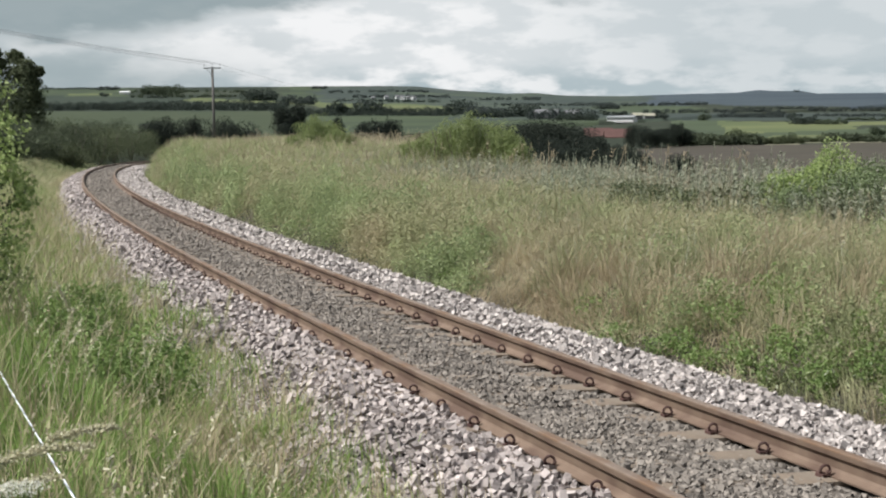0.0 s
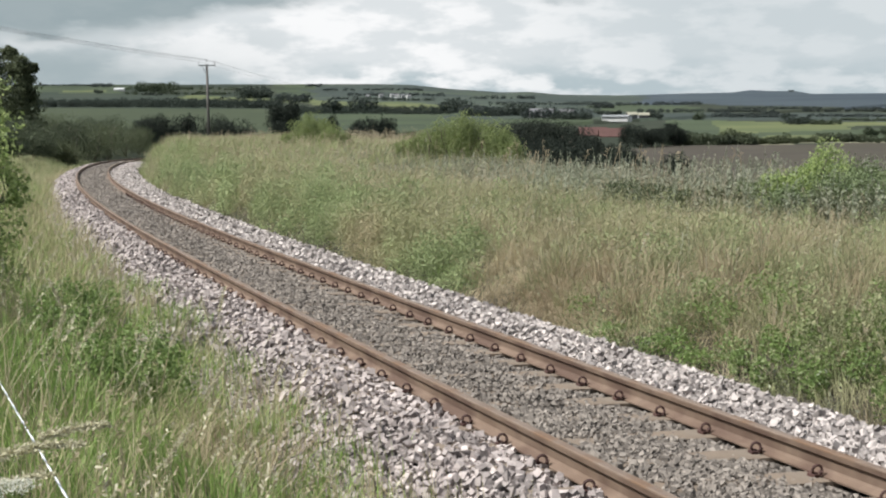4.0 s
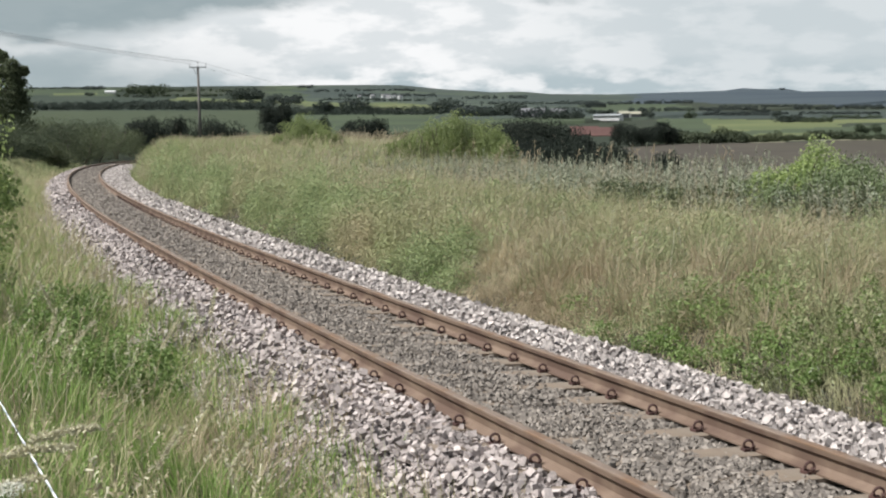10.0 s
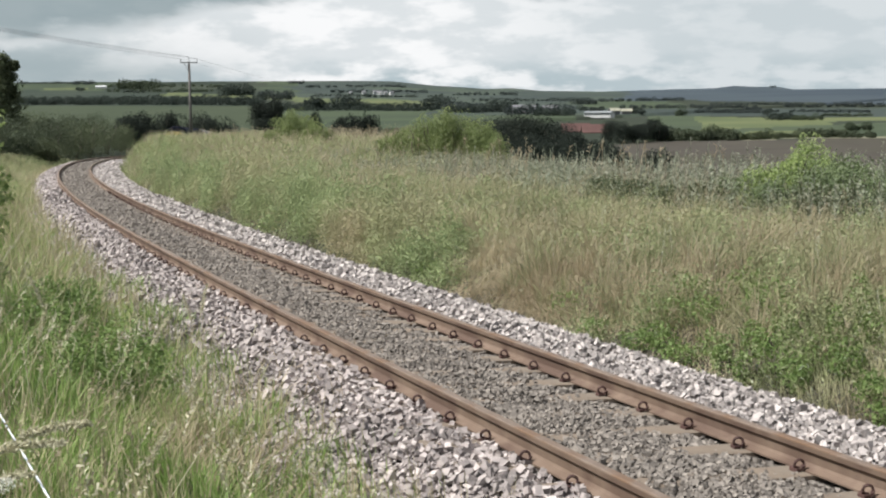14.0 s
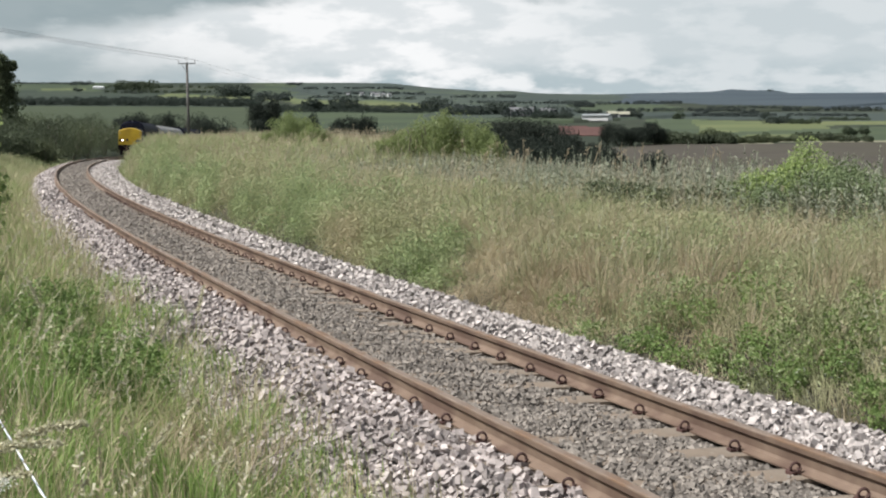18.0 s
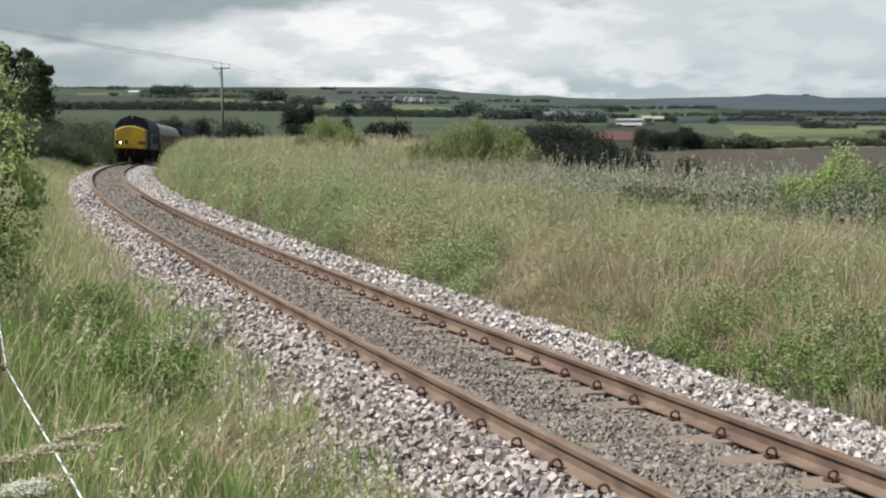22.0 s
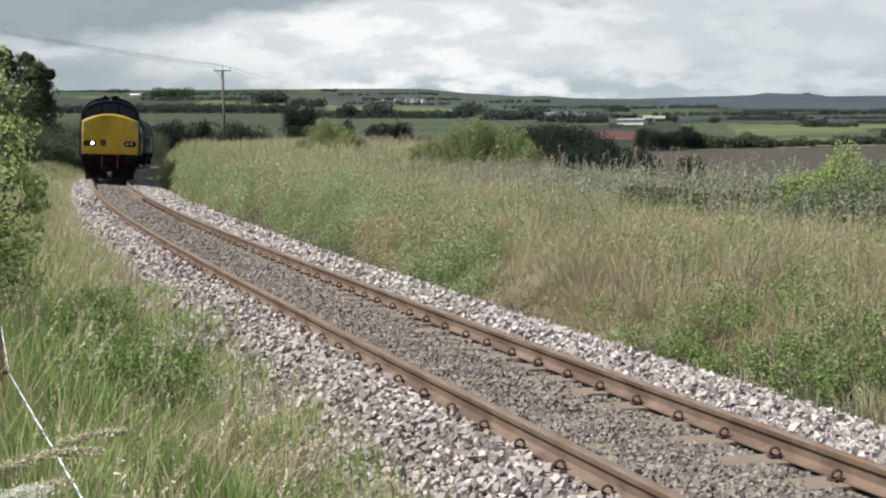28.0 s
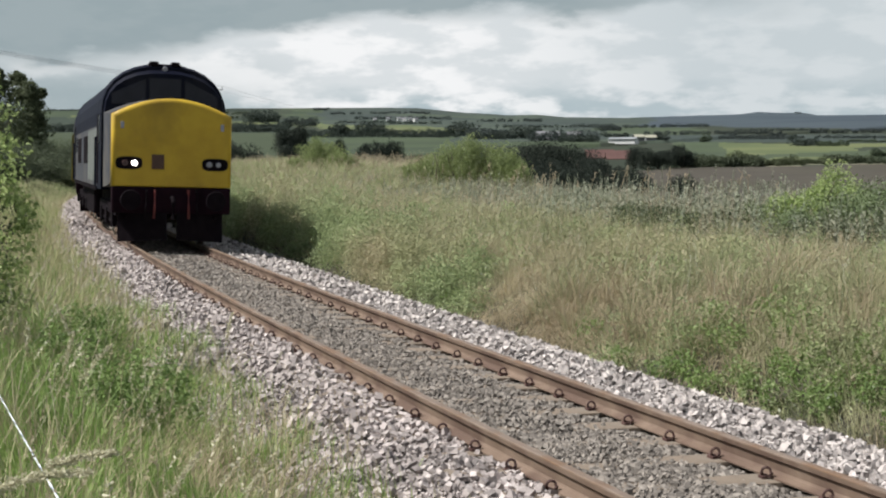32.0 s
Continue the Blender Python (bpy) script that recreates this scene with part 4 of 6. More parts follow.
        k &= rng.random(n) < np.interp(s, [9, 15], [0.45, 1.0]) * np.clip(0.55 + 0.9 * wave(x, y, 0.8, drift) + 0.5 * wave(x, y, 2.6, drift + 2), 0.12, 1) * np.interp(u, [2.8, 4.0], [1.0 - low, 1.0])
        x, y, s, u = x[k], y[k], s[k], u[k]
        n = len(x)
        up = np.interp(u, [2.4, 3.2, 5], [0.3, 0.6, 0.95]) * (0.75 + 0.35 * wave(x, y, 1.3, 3.0))
        P = np.stack([x, y, ground_z(x, y) + rng.uniform(0.02, 0.66, n) * up], -1)
        nrm = rng.normal(size=(n, 3)) + np.array([-0.4, 0, 0.9])
        nrm /= np.linalg.norm(nrm, axis=1, keepdims=True)
        a = np.cross(nrm, rng.normal(size=(n, 3)))
        a /= np.linalg.norm(a, axis=1, keepdims=True)
        b = np.cross(nrm, a)
        L = (rng.uniform(0.012, 0.034, n) * (1 + s / 28))[:, None]
        V = np.stack([P - a * L * 0.5, P + b * L * 0.22, P + a * L * 0.65, P - b * L * 0.22], 1).reshape(-1, 3)
        ob = new(name, np_mesh(name, V, np.arange(len(V)).reshape(-1, 4), mat))
        tagged(ob, label, "weeds", kind="stuff")
    # small white flowers dotted over the bank
    x, y, s, u = strewn(420, 6, 50, 0.8, 3.4, 12, 0.2)
    heads("white_campion", "small white flowers dotted through the bank grass", x, y, rng.uniform(0.45, 0.8, len(x)), rng.uniform(0.03, 0.05, len(x)) * (1 + s / 60), 0.3, M_UMBEL, "flowers", stem=0.001, bits=5, slip=0.7)


build_grass()


# ---------------------------------------------------------------- leaves, bushes, trees
def leaf_quads(blobs, leaf, density):
    """Leaves through the outer part of ellipsoids (x, y, z, rx, ry, rz)."""
    out = []
    for cx, cy, cz, rx, ry, rz in blobs:
        n = max(24, int(density))
        d = rng.normal(size=(n, 3))
        d /= np.linalg.norm(d, axis=1, keepdims=True)
        lump = 1 + 0.22 * np.sin(d[:, 0] * 5 + cx) * np.cos(d[:, 1] * 4 + cy) + 0.16 * np.sin(d[:, 2] * 7 + cx * 2)
        rad = (0.45 + 0.55 * rng.random(n) ** 0.5) * np.minimum(lump, 1.15)
        P = np.array([cx, cy, cz]) + d * rad[:, None] * np.array([rx, ry, rz])
        nrm = d + rng.normal(size=(n, 3)) * 0.8
        nrm /= np.linalg.norm(nrm, axis=1, keepdims=True)
        a = np.cross(nrm, rng.normal(size=(n, 3)))
        a /= np.linalg.norm(a, axis=1, keepdims=True)
        b = np.cross(nrm, a)
        L = (leaf * rng.uniform(0.5, 1.15, n))[:, None]
        droop = nrm * L * 0.15
        out.append(np.stack([P - a * L * 0.5, P + b * L * 0.32 + droop, P + a * L * 0.55, P - b * L * 0.32 + droop], 1))
    return np.concatenate(out).reshape(-1, 3)


def leaf_mesh(name, blobs, leaf, density, mat):
    V = leaf_quads(blobs, leaf, density)
    return np_mesh(name, V, np.arange(len(V)).reshape(-1, 4), mat)


def at_bearing(b, r):
    """The place r metres out whose x is b times its y."""
    y = r / math.sqrt(1 + b * b)
    x = b * y
    return x, y, float(ground_z(np.array([x]), np.array([y]))[0])


def bush(name, label, b, r, width, top, mat, leaf, density, lumps=7, category="bush", group="", stem_mat=None, trunk=0.0, depth=None):
    """A bush or tree that reaches from the ground to the height top: stems and a crown of many leaves."""
    x, y, z = at_bearing(b, r)
    h = top - z
    ob = thing(name, label, category, group, m=Matrix.Translation((x, y, z)))
    w, dp = width / 2, (depth or width) / 2
    local = random.Random(int(r * 10 + b * 1000))
    blobs = []
    low = trunk * h
    for i in range(lumps):
        a = local.uniform(0, 6.28)
        q = local.uniform(0.15, 0.68)
        zz = low + (h - low) * local.uniform(0.25, 0.8)
        k = local.uniform(0.34, 0.52) * (1.15 - 0.5 * abs(zz / h - 0.5))
        blobs.append((q * w * math.cos(a), q * dp * math.sin(a), zz, w * k, dp * k, min((h - low) * 0.36, (h - zz) * 0.95 + 0.05 * h)))
    blobs.append((0, 0, low + (h - low) * 0.55, w * 0.55, dp * 0.55, (h - low) * 0.45))
    part("crown", leaf_mesh("crown", blobs, leaf, density / (lumps + 1), mat), mat, ob)
    for i in range(3 if trunk == 0 else 1):
        bm = bmesh.new()
        a = local.uniform(0, 6.28)
        k = 0.12 * w if trunk == 0 else 0.0
        pts = [(k * math.cos(a) * 0.3, k * math.sin(a) * 0.3, -0.1)]
        for t in (0.3, 0.6, 0.8):
            pts.append((k * (1 + 3 * t) * math.cos(a) + local.uniform(-0.1, 0.1) * w, k * (1 + 3 * t) * math.sin(a) + local.uniform(-0.1, 0.1) * w, t * h))
        tube(bm, pts, 0.022 * h ** 0.8 + 0.008, 7, 0.004 * h)
        if trunk:
            for bl in blobs[:6]:
                tube(bm, [(0, 0, h * max(0.25, trunk)), (bl[0] * 0.5, bl[1] * 0.5, (h * 0.4 + bl[2]) / 2), bl[:3]], 0.012 * h, 5, 0.004 * h)
        part("trunk" if trunk else "stem", bm, M_BARK, ob, smooth=True)
    return ob


def build_near_bushes():
    hw = thing("hawthorn_bush", "sunlit hawthorn bush with fresh yellow-green leaves by the fence", "bush", m=Matrix.Translation((-5.33, 13.1, 0.35)))
    lumps = [(0.72, -0.1, 1.78, 0.40), (0.90, -0.3, 1.25, 0.36), (0.95, -0.1, 0.85, 0.32), (0.80, -0.1, 0.42, 0.34), (0.2, 0.1, 2.05, 0.45), (0.1, -0.1, 1.3, 0.65), (0.2, -0.3, 0.6, 0.55), (-0.6, 0.1, 1.7, 0.7),
             (-0.6, -0.1, 0.75, 0.75), (0.68, 0, 0.05, 0.36)]
    # inner leaves take a darker colour, for the shade inside the bush
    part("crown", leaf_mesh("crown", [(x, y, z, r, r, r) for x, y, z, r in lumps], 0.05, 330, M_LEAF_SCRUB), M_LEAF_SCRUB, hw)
    local = random.Random(11)
    sprays = []
    for x, y, z, r in lumps:
        for k in range(20):
            a, e = local.uniform(-2.6, 0.9), local.uniform(-0.5, 1.1)
            q = r * local.uniform(0.8, 1.45)
            sprays.append((x + q * math.cos(a) * math.cos(e), y + q * math.sin(a) * math.cos(e), z + q * math.sin(e), local.uniform(0.07, 0.15), local.uniform(0.07, 0.15), local.uniform(0.08, 0.18)))
    part("leaf_sprays", leaf_mesh("leaf_sprays", sprays, 0.062, 26, M_LEAF_SUN), M_LEAF_SUN, hw, "yellow-green leaf sprays in the sunlit leaf colour")
    for k, (x, y, z, r) in enumerate(lumps[:7]):
        part("stem", tube(bmesh.new(), [(0.1 * k - 0.3, 0, -0.15), (0.05 * k + x * 0.3, y * 0.5, z * 0.4), (x * 0.8, y, z * 0.8), (x, y, z)], 0.03, 6, 0.006), M_BARK, hw, smooth=True)
    label = "dark hedge tree standing beyond the hawthorn"
    x, y, z = at_bearing(-0.345, 112)
    tree = thing("hedge_tree", label, "tree", m=Matrix.Translation((x, y, z)))
    lobes = [(2.7, 6.0, 1.3), (3.9, 5.7, 0.9), (4.2, 4.9, 0.75), (3.6, 4.2, 1.6), (4.0, 2.7, 1.5), (3.8, 1.2, 1.7), (1.2, 6.5, 1.0), (0.2, 5.6, 1.9), (0, 4, 2.4), (0, 2, 2.5), (2, 3, 2.2), (-2.4, 6.2, 2.0), (-2.6, 3.4, 2.5),
             (2.4, 1.0, 2.2), (3.0, 6.9, 0.55), (1.6, 7.2, 0.5), (4.75, 5.7, 0.4), (4.3, 3.5, 0.7), (4.3, 0.2, 1.6), (-2.4, 1, 2.4)]
    part("crown", leaf_mesh("crown", [(px, 0.4 * math.sin(3 * px), pz - z, pr * 1.1, pr, pr) for px, pz, pr in lobes], 0.24, 1300, M_LEAF_SCRUB), M_LEAF_SCRUB, tree)
    trunk = part("trunk", tube(bmesh.new(), [(0.3, 0, -0.2), (0.4, 0, 2.5), (0.2, 0, 5.0), (0.3, 0, 7.5)], 0.3, 8, 0.08), M_BARK, tree, smooth=True)
    for px, pz, pr in lobes[:9]:
        part("limb", tube(bmesh.new(), [(0.35, 0, 2.5), (px * 0.5, 0.2 * math.sin(3 * px), (pz - z + 3.0) / 2), (px, 0.4 * math.sin(3 * px), pz - z)], 0.13, 6, 0.03), M_BARK, tree, smooth=True)
    bush("hedge_tree", label, -0.39, 118, 9.0, 8.2, M_LEAF_DARK, 0.26, 12000, 14, "tree", trunk=0.12)
    label = "dark green scrub bush beside the curving line"
    for b, r, w, top in ((-0.325, 84, 5, 1.6), (-0.31, 92, 5, 1.5), (-0.294, 100, 5.5, 1.4), (-0.272, 108, 6.5, 1.5), (-0.258, 124, 6, 1.6), (-0.246, 140, 6.5, 1.2),
                         (-0.233, 158, 7, 1.2), (-0.28, 128, 8, 2.0), (-0.262, 150, 8, 2.2), (-0.30, 106, 7, 2.2), (-0.29, 118, 6, 1.9), (-0.312, 104, 6, 2.2), (-0.262, 132, 6, 0.6), (-0.28, 100, 5, 0.7), (-0.247, 165, 7, 1.6), (-0.231, 180, 7, 1.0), (-0.222, 172, 6, 0.2)):
        bush("scrub_bush", label, b, r, w * 0.8, top - 0.3 + 0.5 * math.sin(r), M_LEAF_SCRUB if int(r) % 3 and b > -0.288 else M_LEAF_DARK, 0.15, 5200, 16, group="scrub along the line", depth=w)
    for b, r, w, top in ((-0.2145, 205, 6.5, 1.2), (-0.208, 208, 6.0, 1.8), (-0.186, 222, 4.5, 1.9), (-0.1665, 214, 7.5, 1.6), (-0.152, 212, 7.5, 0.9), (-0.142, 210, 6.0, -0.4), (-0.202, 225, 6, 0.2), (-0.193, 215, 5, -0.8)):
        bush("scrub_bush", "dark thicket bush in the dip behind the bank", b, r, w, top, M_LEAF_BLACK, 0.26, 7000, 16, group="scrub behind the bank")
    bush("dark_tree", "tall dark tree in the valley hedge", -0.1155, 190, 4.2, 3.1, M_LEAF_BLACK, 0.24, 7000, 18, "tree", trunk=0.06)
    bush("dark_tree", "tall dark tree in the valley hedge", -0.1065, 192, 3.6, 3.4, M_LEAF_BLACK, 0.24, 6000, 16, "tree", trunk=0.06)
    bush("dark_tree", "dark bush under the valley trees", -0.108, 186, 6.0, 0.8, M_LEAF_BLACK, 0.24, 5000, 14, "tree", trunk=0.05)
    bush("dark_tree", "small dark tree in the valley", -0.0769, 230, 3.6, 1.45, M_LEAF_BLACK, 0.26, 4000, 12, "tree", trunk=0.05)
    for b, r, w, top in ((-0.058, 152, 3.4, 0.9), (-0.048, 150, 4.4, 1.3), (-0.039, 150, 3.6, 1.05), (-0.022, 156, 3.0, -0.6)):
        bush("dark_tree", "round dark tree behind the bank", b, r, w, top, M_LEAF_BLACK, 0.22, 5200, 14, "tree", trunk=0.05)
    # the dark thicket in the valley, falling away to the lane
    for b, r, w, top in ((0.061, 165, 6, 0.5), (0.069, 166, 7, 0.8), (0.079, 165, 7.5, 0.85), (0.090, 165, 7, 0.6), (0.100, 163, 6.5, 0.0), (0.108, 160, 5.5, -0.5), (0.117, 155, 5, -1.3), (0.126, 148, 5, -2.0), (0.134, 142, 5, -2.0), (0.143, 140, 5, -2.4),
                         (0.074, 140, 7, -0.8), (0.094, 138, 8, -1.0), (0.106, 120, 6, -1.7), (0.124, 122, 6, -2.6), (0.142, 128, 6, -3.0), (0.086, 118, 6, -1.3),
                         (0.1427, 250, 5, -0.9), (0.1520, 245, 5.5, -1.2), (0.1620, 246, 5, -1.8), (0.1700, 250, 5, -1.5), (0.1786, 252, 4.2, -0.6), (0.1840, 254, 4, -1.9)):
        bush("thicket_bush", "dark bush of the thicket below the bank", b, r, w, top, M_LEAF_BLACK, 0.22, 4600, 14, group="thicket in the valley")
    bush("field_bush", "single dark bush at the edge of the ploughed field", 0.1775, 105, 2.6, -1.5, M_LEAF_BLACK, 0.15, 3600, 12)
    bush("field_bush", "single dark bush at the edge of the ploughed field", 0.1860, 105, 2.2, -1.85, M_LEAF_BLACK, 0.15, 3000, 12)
    # sunlit shrubs on the crest of the bank
    label = "light green sunlit shrub on the crest of the bank"
    for b, r, w, top in ((-0.101, 64, 1.5, 1.62), (-0.0935, 63, 1.5, 1.95), (-0.085, 63, 1.6, 1.60), (-0.076, 62, 1.6, 1.30), (-0.068, 62, 1.3, 0.95), (-0.112, 62, 1.2, 1.0),
                         (-0.012, 50, 1.5, 1.25), (-0.001, 49, 1.4, 1.65), (0.010, 48.5, 1.5, 1.72), (0.0205, 48, 1.4, 1.9), (0.030, 48, 1.5, 1.75), (0.040, 47.5, 1.5, 1.55), (0.050, 47, 1.4, 1.35), (0.058, 46.5, 1.2, 1.0), (-0.022, 50, 1.3, 0.85)):
        bush("crest_shrub", label, b, r, w, top, M_SHRUB, 0.07, 3600, 15, group="shrubs on the crest")
    # brambles: sunlit tops in the bright leaf, shaded growth in a darker one
    label = "sprawling bramble with fresh leaves on the bank"
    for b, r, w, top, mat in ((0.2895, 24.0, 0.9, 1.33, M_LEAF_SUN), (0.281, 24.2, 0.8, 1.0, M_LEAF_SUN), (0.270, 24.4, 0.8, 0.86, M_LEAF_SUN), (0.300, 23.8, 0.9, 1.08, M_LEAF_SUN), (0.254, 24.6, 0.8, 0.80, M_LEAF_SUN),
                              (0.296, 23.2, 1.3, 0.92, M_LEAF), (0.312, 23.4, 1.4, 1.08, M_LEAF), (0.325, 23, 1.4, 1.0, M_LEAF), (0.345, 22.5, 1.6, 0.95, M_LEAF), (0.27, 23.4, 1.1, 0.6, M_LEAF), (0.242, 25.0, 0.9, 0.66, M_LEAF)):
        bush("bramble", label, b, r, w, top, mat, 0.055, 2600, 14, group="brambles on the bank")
    # shaded bramble under the weeds
    # low brambles added in a dark leaf, standing for shade under the weeds
    for b, r, w, top in ((0.150, 26.5, 1.6, 0.55), (0.172, 26.2, 1.6, 0.50), (0.196, 25.8, 1.6, 0.45), (0.218, 25.4, 1.5, 0.5), (0.300, 21.8, 1.5, 0.55), (0.330, 21.2, 1.6, 0.6), (0.285, 22.4, 1.4, 0.5), (0.35, 20.5, 1.5, 0.5)):
        bush("bramble", "low dark bramble among the weeds on the bank", b, r, w, top, M_LEAF_SCRUB, 0.055, 2200, 12, group="brambles on the bank")


build_near_bushes()


def build_weeds():
    """Grey-green weed stalks along the crest and low leafy plants at the foot of the bank."""
    n = 2300
    s, u = spread_s(n, 13, 54, 0.85), 12.8 - 4.8 * rng.random(n) ** 1.5
    P = on_line(s, u, 0)
    x, y = P[:, 0], P[:, 1]
    z = ground_z(x, y)
    h = rng.uniform(0.52, 1.0, n) * (1 + 0.28 * wave(x, y, 1.1, 8.0)) * np.where(rng.random(n) < 0.12, 1.25, 1.0) * np.interp(s, [24, 40], [1.0, 0.7])
    quads = []
    for i in range(n):
        top = np.array([x[i] + rng.normal() * 0.10 + 0.04, y[i] + rng.normal() * 0.08, z[i] + h[i]])
        base = np.array([x[i], y[i], z[i]])
        a = rng.uniform(0, 6.28)
        sd = np.array([math.cos(a), math.sin(a), 0]) * 0.007
        quads.append([base - sd, base + sd, top + sd * 0.5, top - sd * 0.5])
        big = rng.uniform(0.7, 1.35)
        for k in range(30):
            f = 0.22 + 0.78 * k / 29
            c = base + (top - base) * f
            a = rng.uniform(0, 6.28)
            o = np.array([math.cos(a), math.sin(a), rng.uniform(-0.2, 1.2)])
            o *= 0.115 * big * (1.3 - 0.85 * f) * rng.uniform(0.5, 1.2) / np.linalg.norm(o)
            sd = np.array([-math.sin(a), math.cos(a), rng.uniform(-0.4, 0.4)]) * 0.015 * big
            quads.append([c, c + o * 0.5 + sd, c + o, c + o * 0.5 - sd])
    V = np.array(quads).reshape(-1, 3)
    ob = new("tall_weeds", np_mesh("tall_weeds", V, np.arange(len(V)).reshape(-1, 4), M_WEED))
    tagged(ob, "grey-green leafy weed stalks standing over the bank grass", "weeds", kind="stuff")
    # dead dock stalks on the crest
    n = 36
    s, u = rng.uniform(22, 40, n), rng.uniform(9.5, 12.6, n)
    P = on_line(s, u, 0)
    heads("dock_stalks", "brown dead dock stalks on the crest of the bank", P[:, 0], P[:, 1], rng.uniform(0.8, 1.2, n), rng.uniform(0.18, 0.3, n), 0.25, M_DRY, "weeds", stem=0.004, bits=12)
    # mounds of leafy herbs through the grass
    for s0, s1, n, leaf in ((5.5, 14, 46, 0.034), (14, 28, 130, 0.042), (28, 60, 80, 0.062)):
        s, u = rng.uniform(s0, s1, n), 2.9 + 5.5 * rng.random(n) ** 1.7
        P = on_line(s, u, 0)
        k = dryness(P[:, 0], P[:, 1], s, u) < 0.5
        s, u, P = s[k], u[k], P[k]
        n = len(s)
        z = ground_z(P[:, 0], P[:, 1])
        w, h = rng.uniform(0.2, 0.6, n), rng.uniform(0.3, 0.8, n) * np.interp(u, [2.9, 3.4], [0.7, 1.0])
        V = leaf_quads([(P[i, 0], P[i, 1], z[i] + h[i] * 0.4, w[i], w[i], h[i] * 0.65) for i in range(n)], leaf, 440)
        ob = new("herb_mounds", np_mesh("herb_mounds", V, np.arange(len(V)).reshape(-1, 4), M_FORB))
        tagged(ob, "mounds of leafy olive-green herbs in the bank grass", "weeds", kind="stuff")
    tufts("brown_bank_tufts", "arching sprays of tall brown grass on the bank", 160, 46, 5, 17, 3.3, 8, (0.5, 0.95), (0.0025, 0.005), M_DRY)
    # tall leafy growth that stands like a wall along the foot of the bank
    for s0, s1, n, leaf in ((19, 33, 130, 0.045), (33, 66, 150, 0.06)):
        s, u = rng.uniform(s0, s1, n), 2.95 + 1.2 * rng.random(n) ** 1.4
        P = on_line(s, u, 0)
        z = ground_z(P[:, 0], P[:, 1])
        w, h = rng.uniform(0.2, 0.45, n), rng.uniform(0.55, 1.2, n)
        V = leaf_quads([(P[i, 0], P[i, 1], z[i] + h[i] * 0.5, w[i], w[i], h[i] * 0.58) for i in range(n)], leaf, 400)
        ob = new("cow_parsley", np_mesh("cow_parsley", V, np.arange(len(V)).reshape(-1, 4), M_FORB))
        tagged(ob, "tall leafy green herbs along the foot of the bank", "weeds", kind="stuff")
    # low broad-leaved plants
    blobs = []
    for s, u, w, h in ((8.5, 3.1, 0.5, 0.35), (10, 3.3, 0.7, 0.45), (11.4, 2.95, 0.5, 0.3), (9.2, 3.9, 0.7, 0.6), (13.2, 2.9, 0.35, 0.3), (14.5, 3.2, 0.4, 0.35), (19.0, 3.1, 0.6, 0.3), (20.5, 3.3, 0.6, 0.35),
                       (23, 3.2, 0.7, 0.4), (26, 3.2, 0.7, 0.45), (29, 3.4, 0.8, 0.5), (7.3, 3.4, 0.6, 0.4), (12.3, 3.5, 0.6, 0.4), (33, 3.4, 0.9, 0.5), (38, 3.3, 0.9, 0.5)):
        p = on_line(s, u, 0)
        z0 = float(ground_z(np.array([p[0]]), np.array([p[1]]))[0])
        blobs.append((p[0], p[1], z0 + h * 0.35, w * 0.55, w * 0.55, h * 0.6))
    for i in range(70):
        s, u = rng.uniform(5.5, 13.0), 2.95 + 1.7 * rng.random() ** 1.5
        p = on_line(s, u, 0)
        z0 = float(ground_z(np.array([p[0]]), np.array([p[1]]))[0])
        w, h = rng.uniform(0.16, 0.36), rng.uniform(0.25, 0.55) * (0.6 + 0.25 * (u - 2.95))
        blobs.append((p[0], p[1], z0 + h * 0.5, w * 0.6, w * 0.6, h * 0.62))
    V = leaf_quads(blobs, 0.042, 300)
    ob = new("nettles", np_mesh("nettles", V, np.arange(len(V)).reshape(-1, 4), M_HERB))
    tagged(ob, "low green nettles and docks at the foot of the bank", "weeds", kind="stuff")
    blobs = []
    for s, u, w, h in ((14.5, -2.9, 0.55, 0.55), (13.3, -3.0, 0.5, 0.4), (15.8, -2.5, 0.5, 0.45), (12.2, -3.3, 0.5, 0.5), (17.5, -2.2, 0.4, 0.35), (19, -2.1, 0.4, 0.3)):
        p = on_line(s, u, 0)
        z0 = float(ground_z(np.array([p[0]]), np.array([p[1]]))[0])
        blobs.append((p[0], p[1], z0 + h * 0.5, w * 0.6, w * 0.6, h * 0.6))
    for px, py, w, h in ((-2.2, 10.3, 0.45, 0.55), (-2.55, 9.9, 0.4, 0.5), (-2.45, 11.0, 0.5, 0.6), (-2.85, 10.6, 0.5, 0.6)):
        z0 = float(ground_z(np.array([px]), np.array([py]))[0])
        blobs.append((px, py, z0 + h * 0.55, w * 0.7, w * 0.7, h * 0.6))
    V = leaf_quads(blobs, 0.05, 900)
    ob = new("vetch", np_mesh("vetch", V, np.arange(len(V)).reshape(-1, 4), M_HERB))
    tagged(ob, "bushy green vetch growing through the verge grass", "weeds", kind="stuff")


build_weeds()


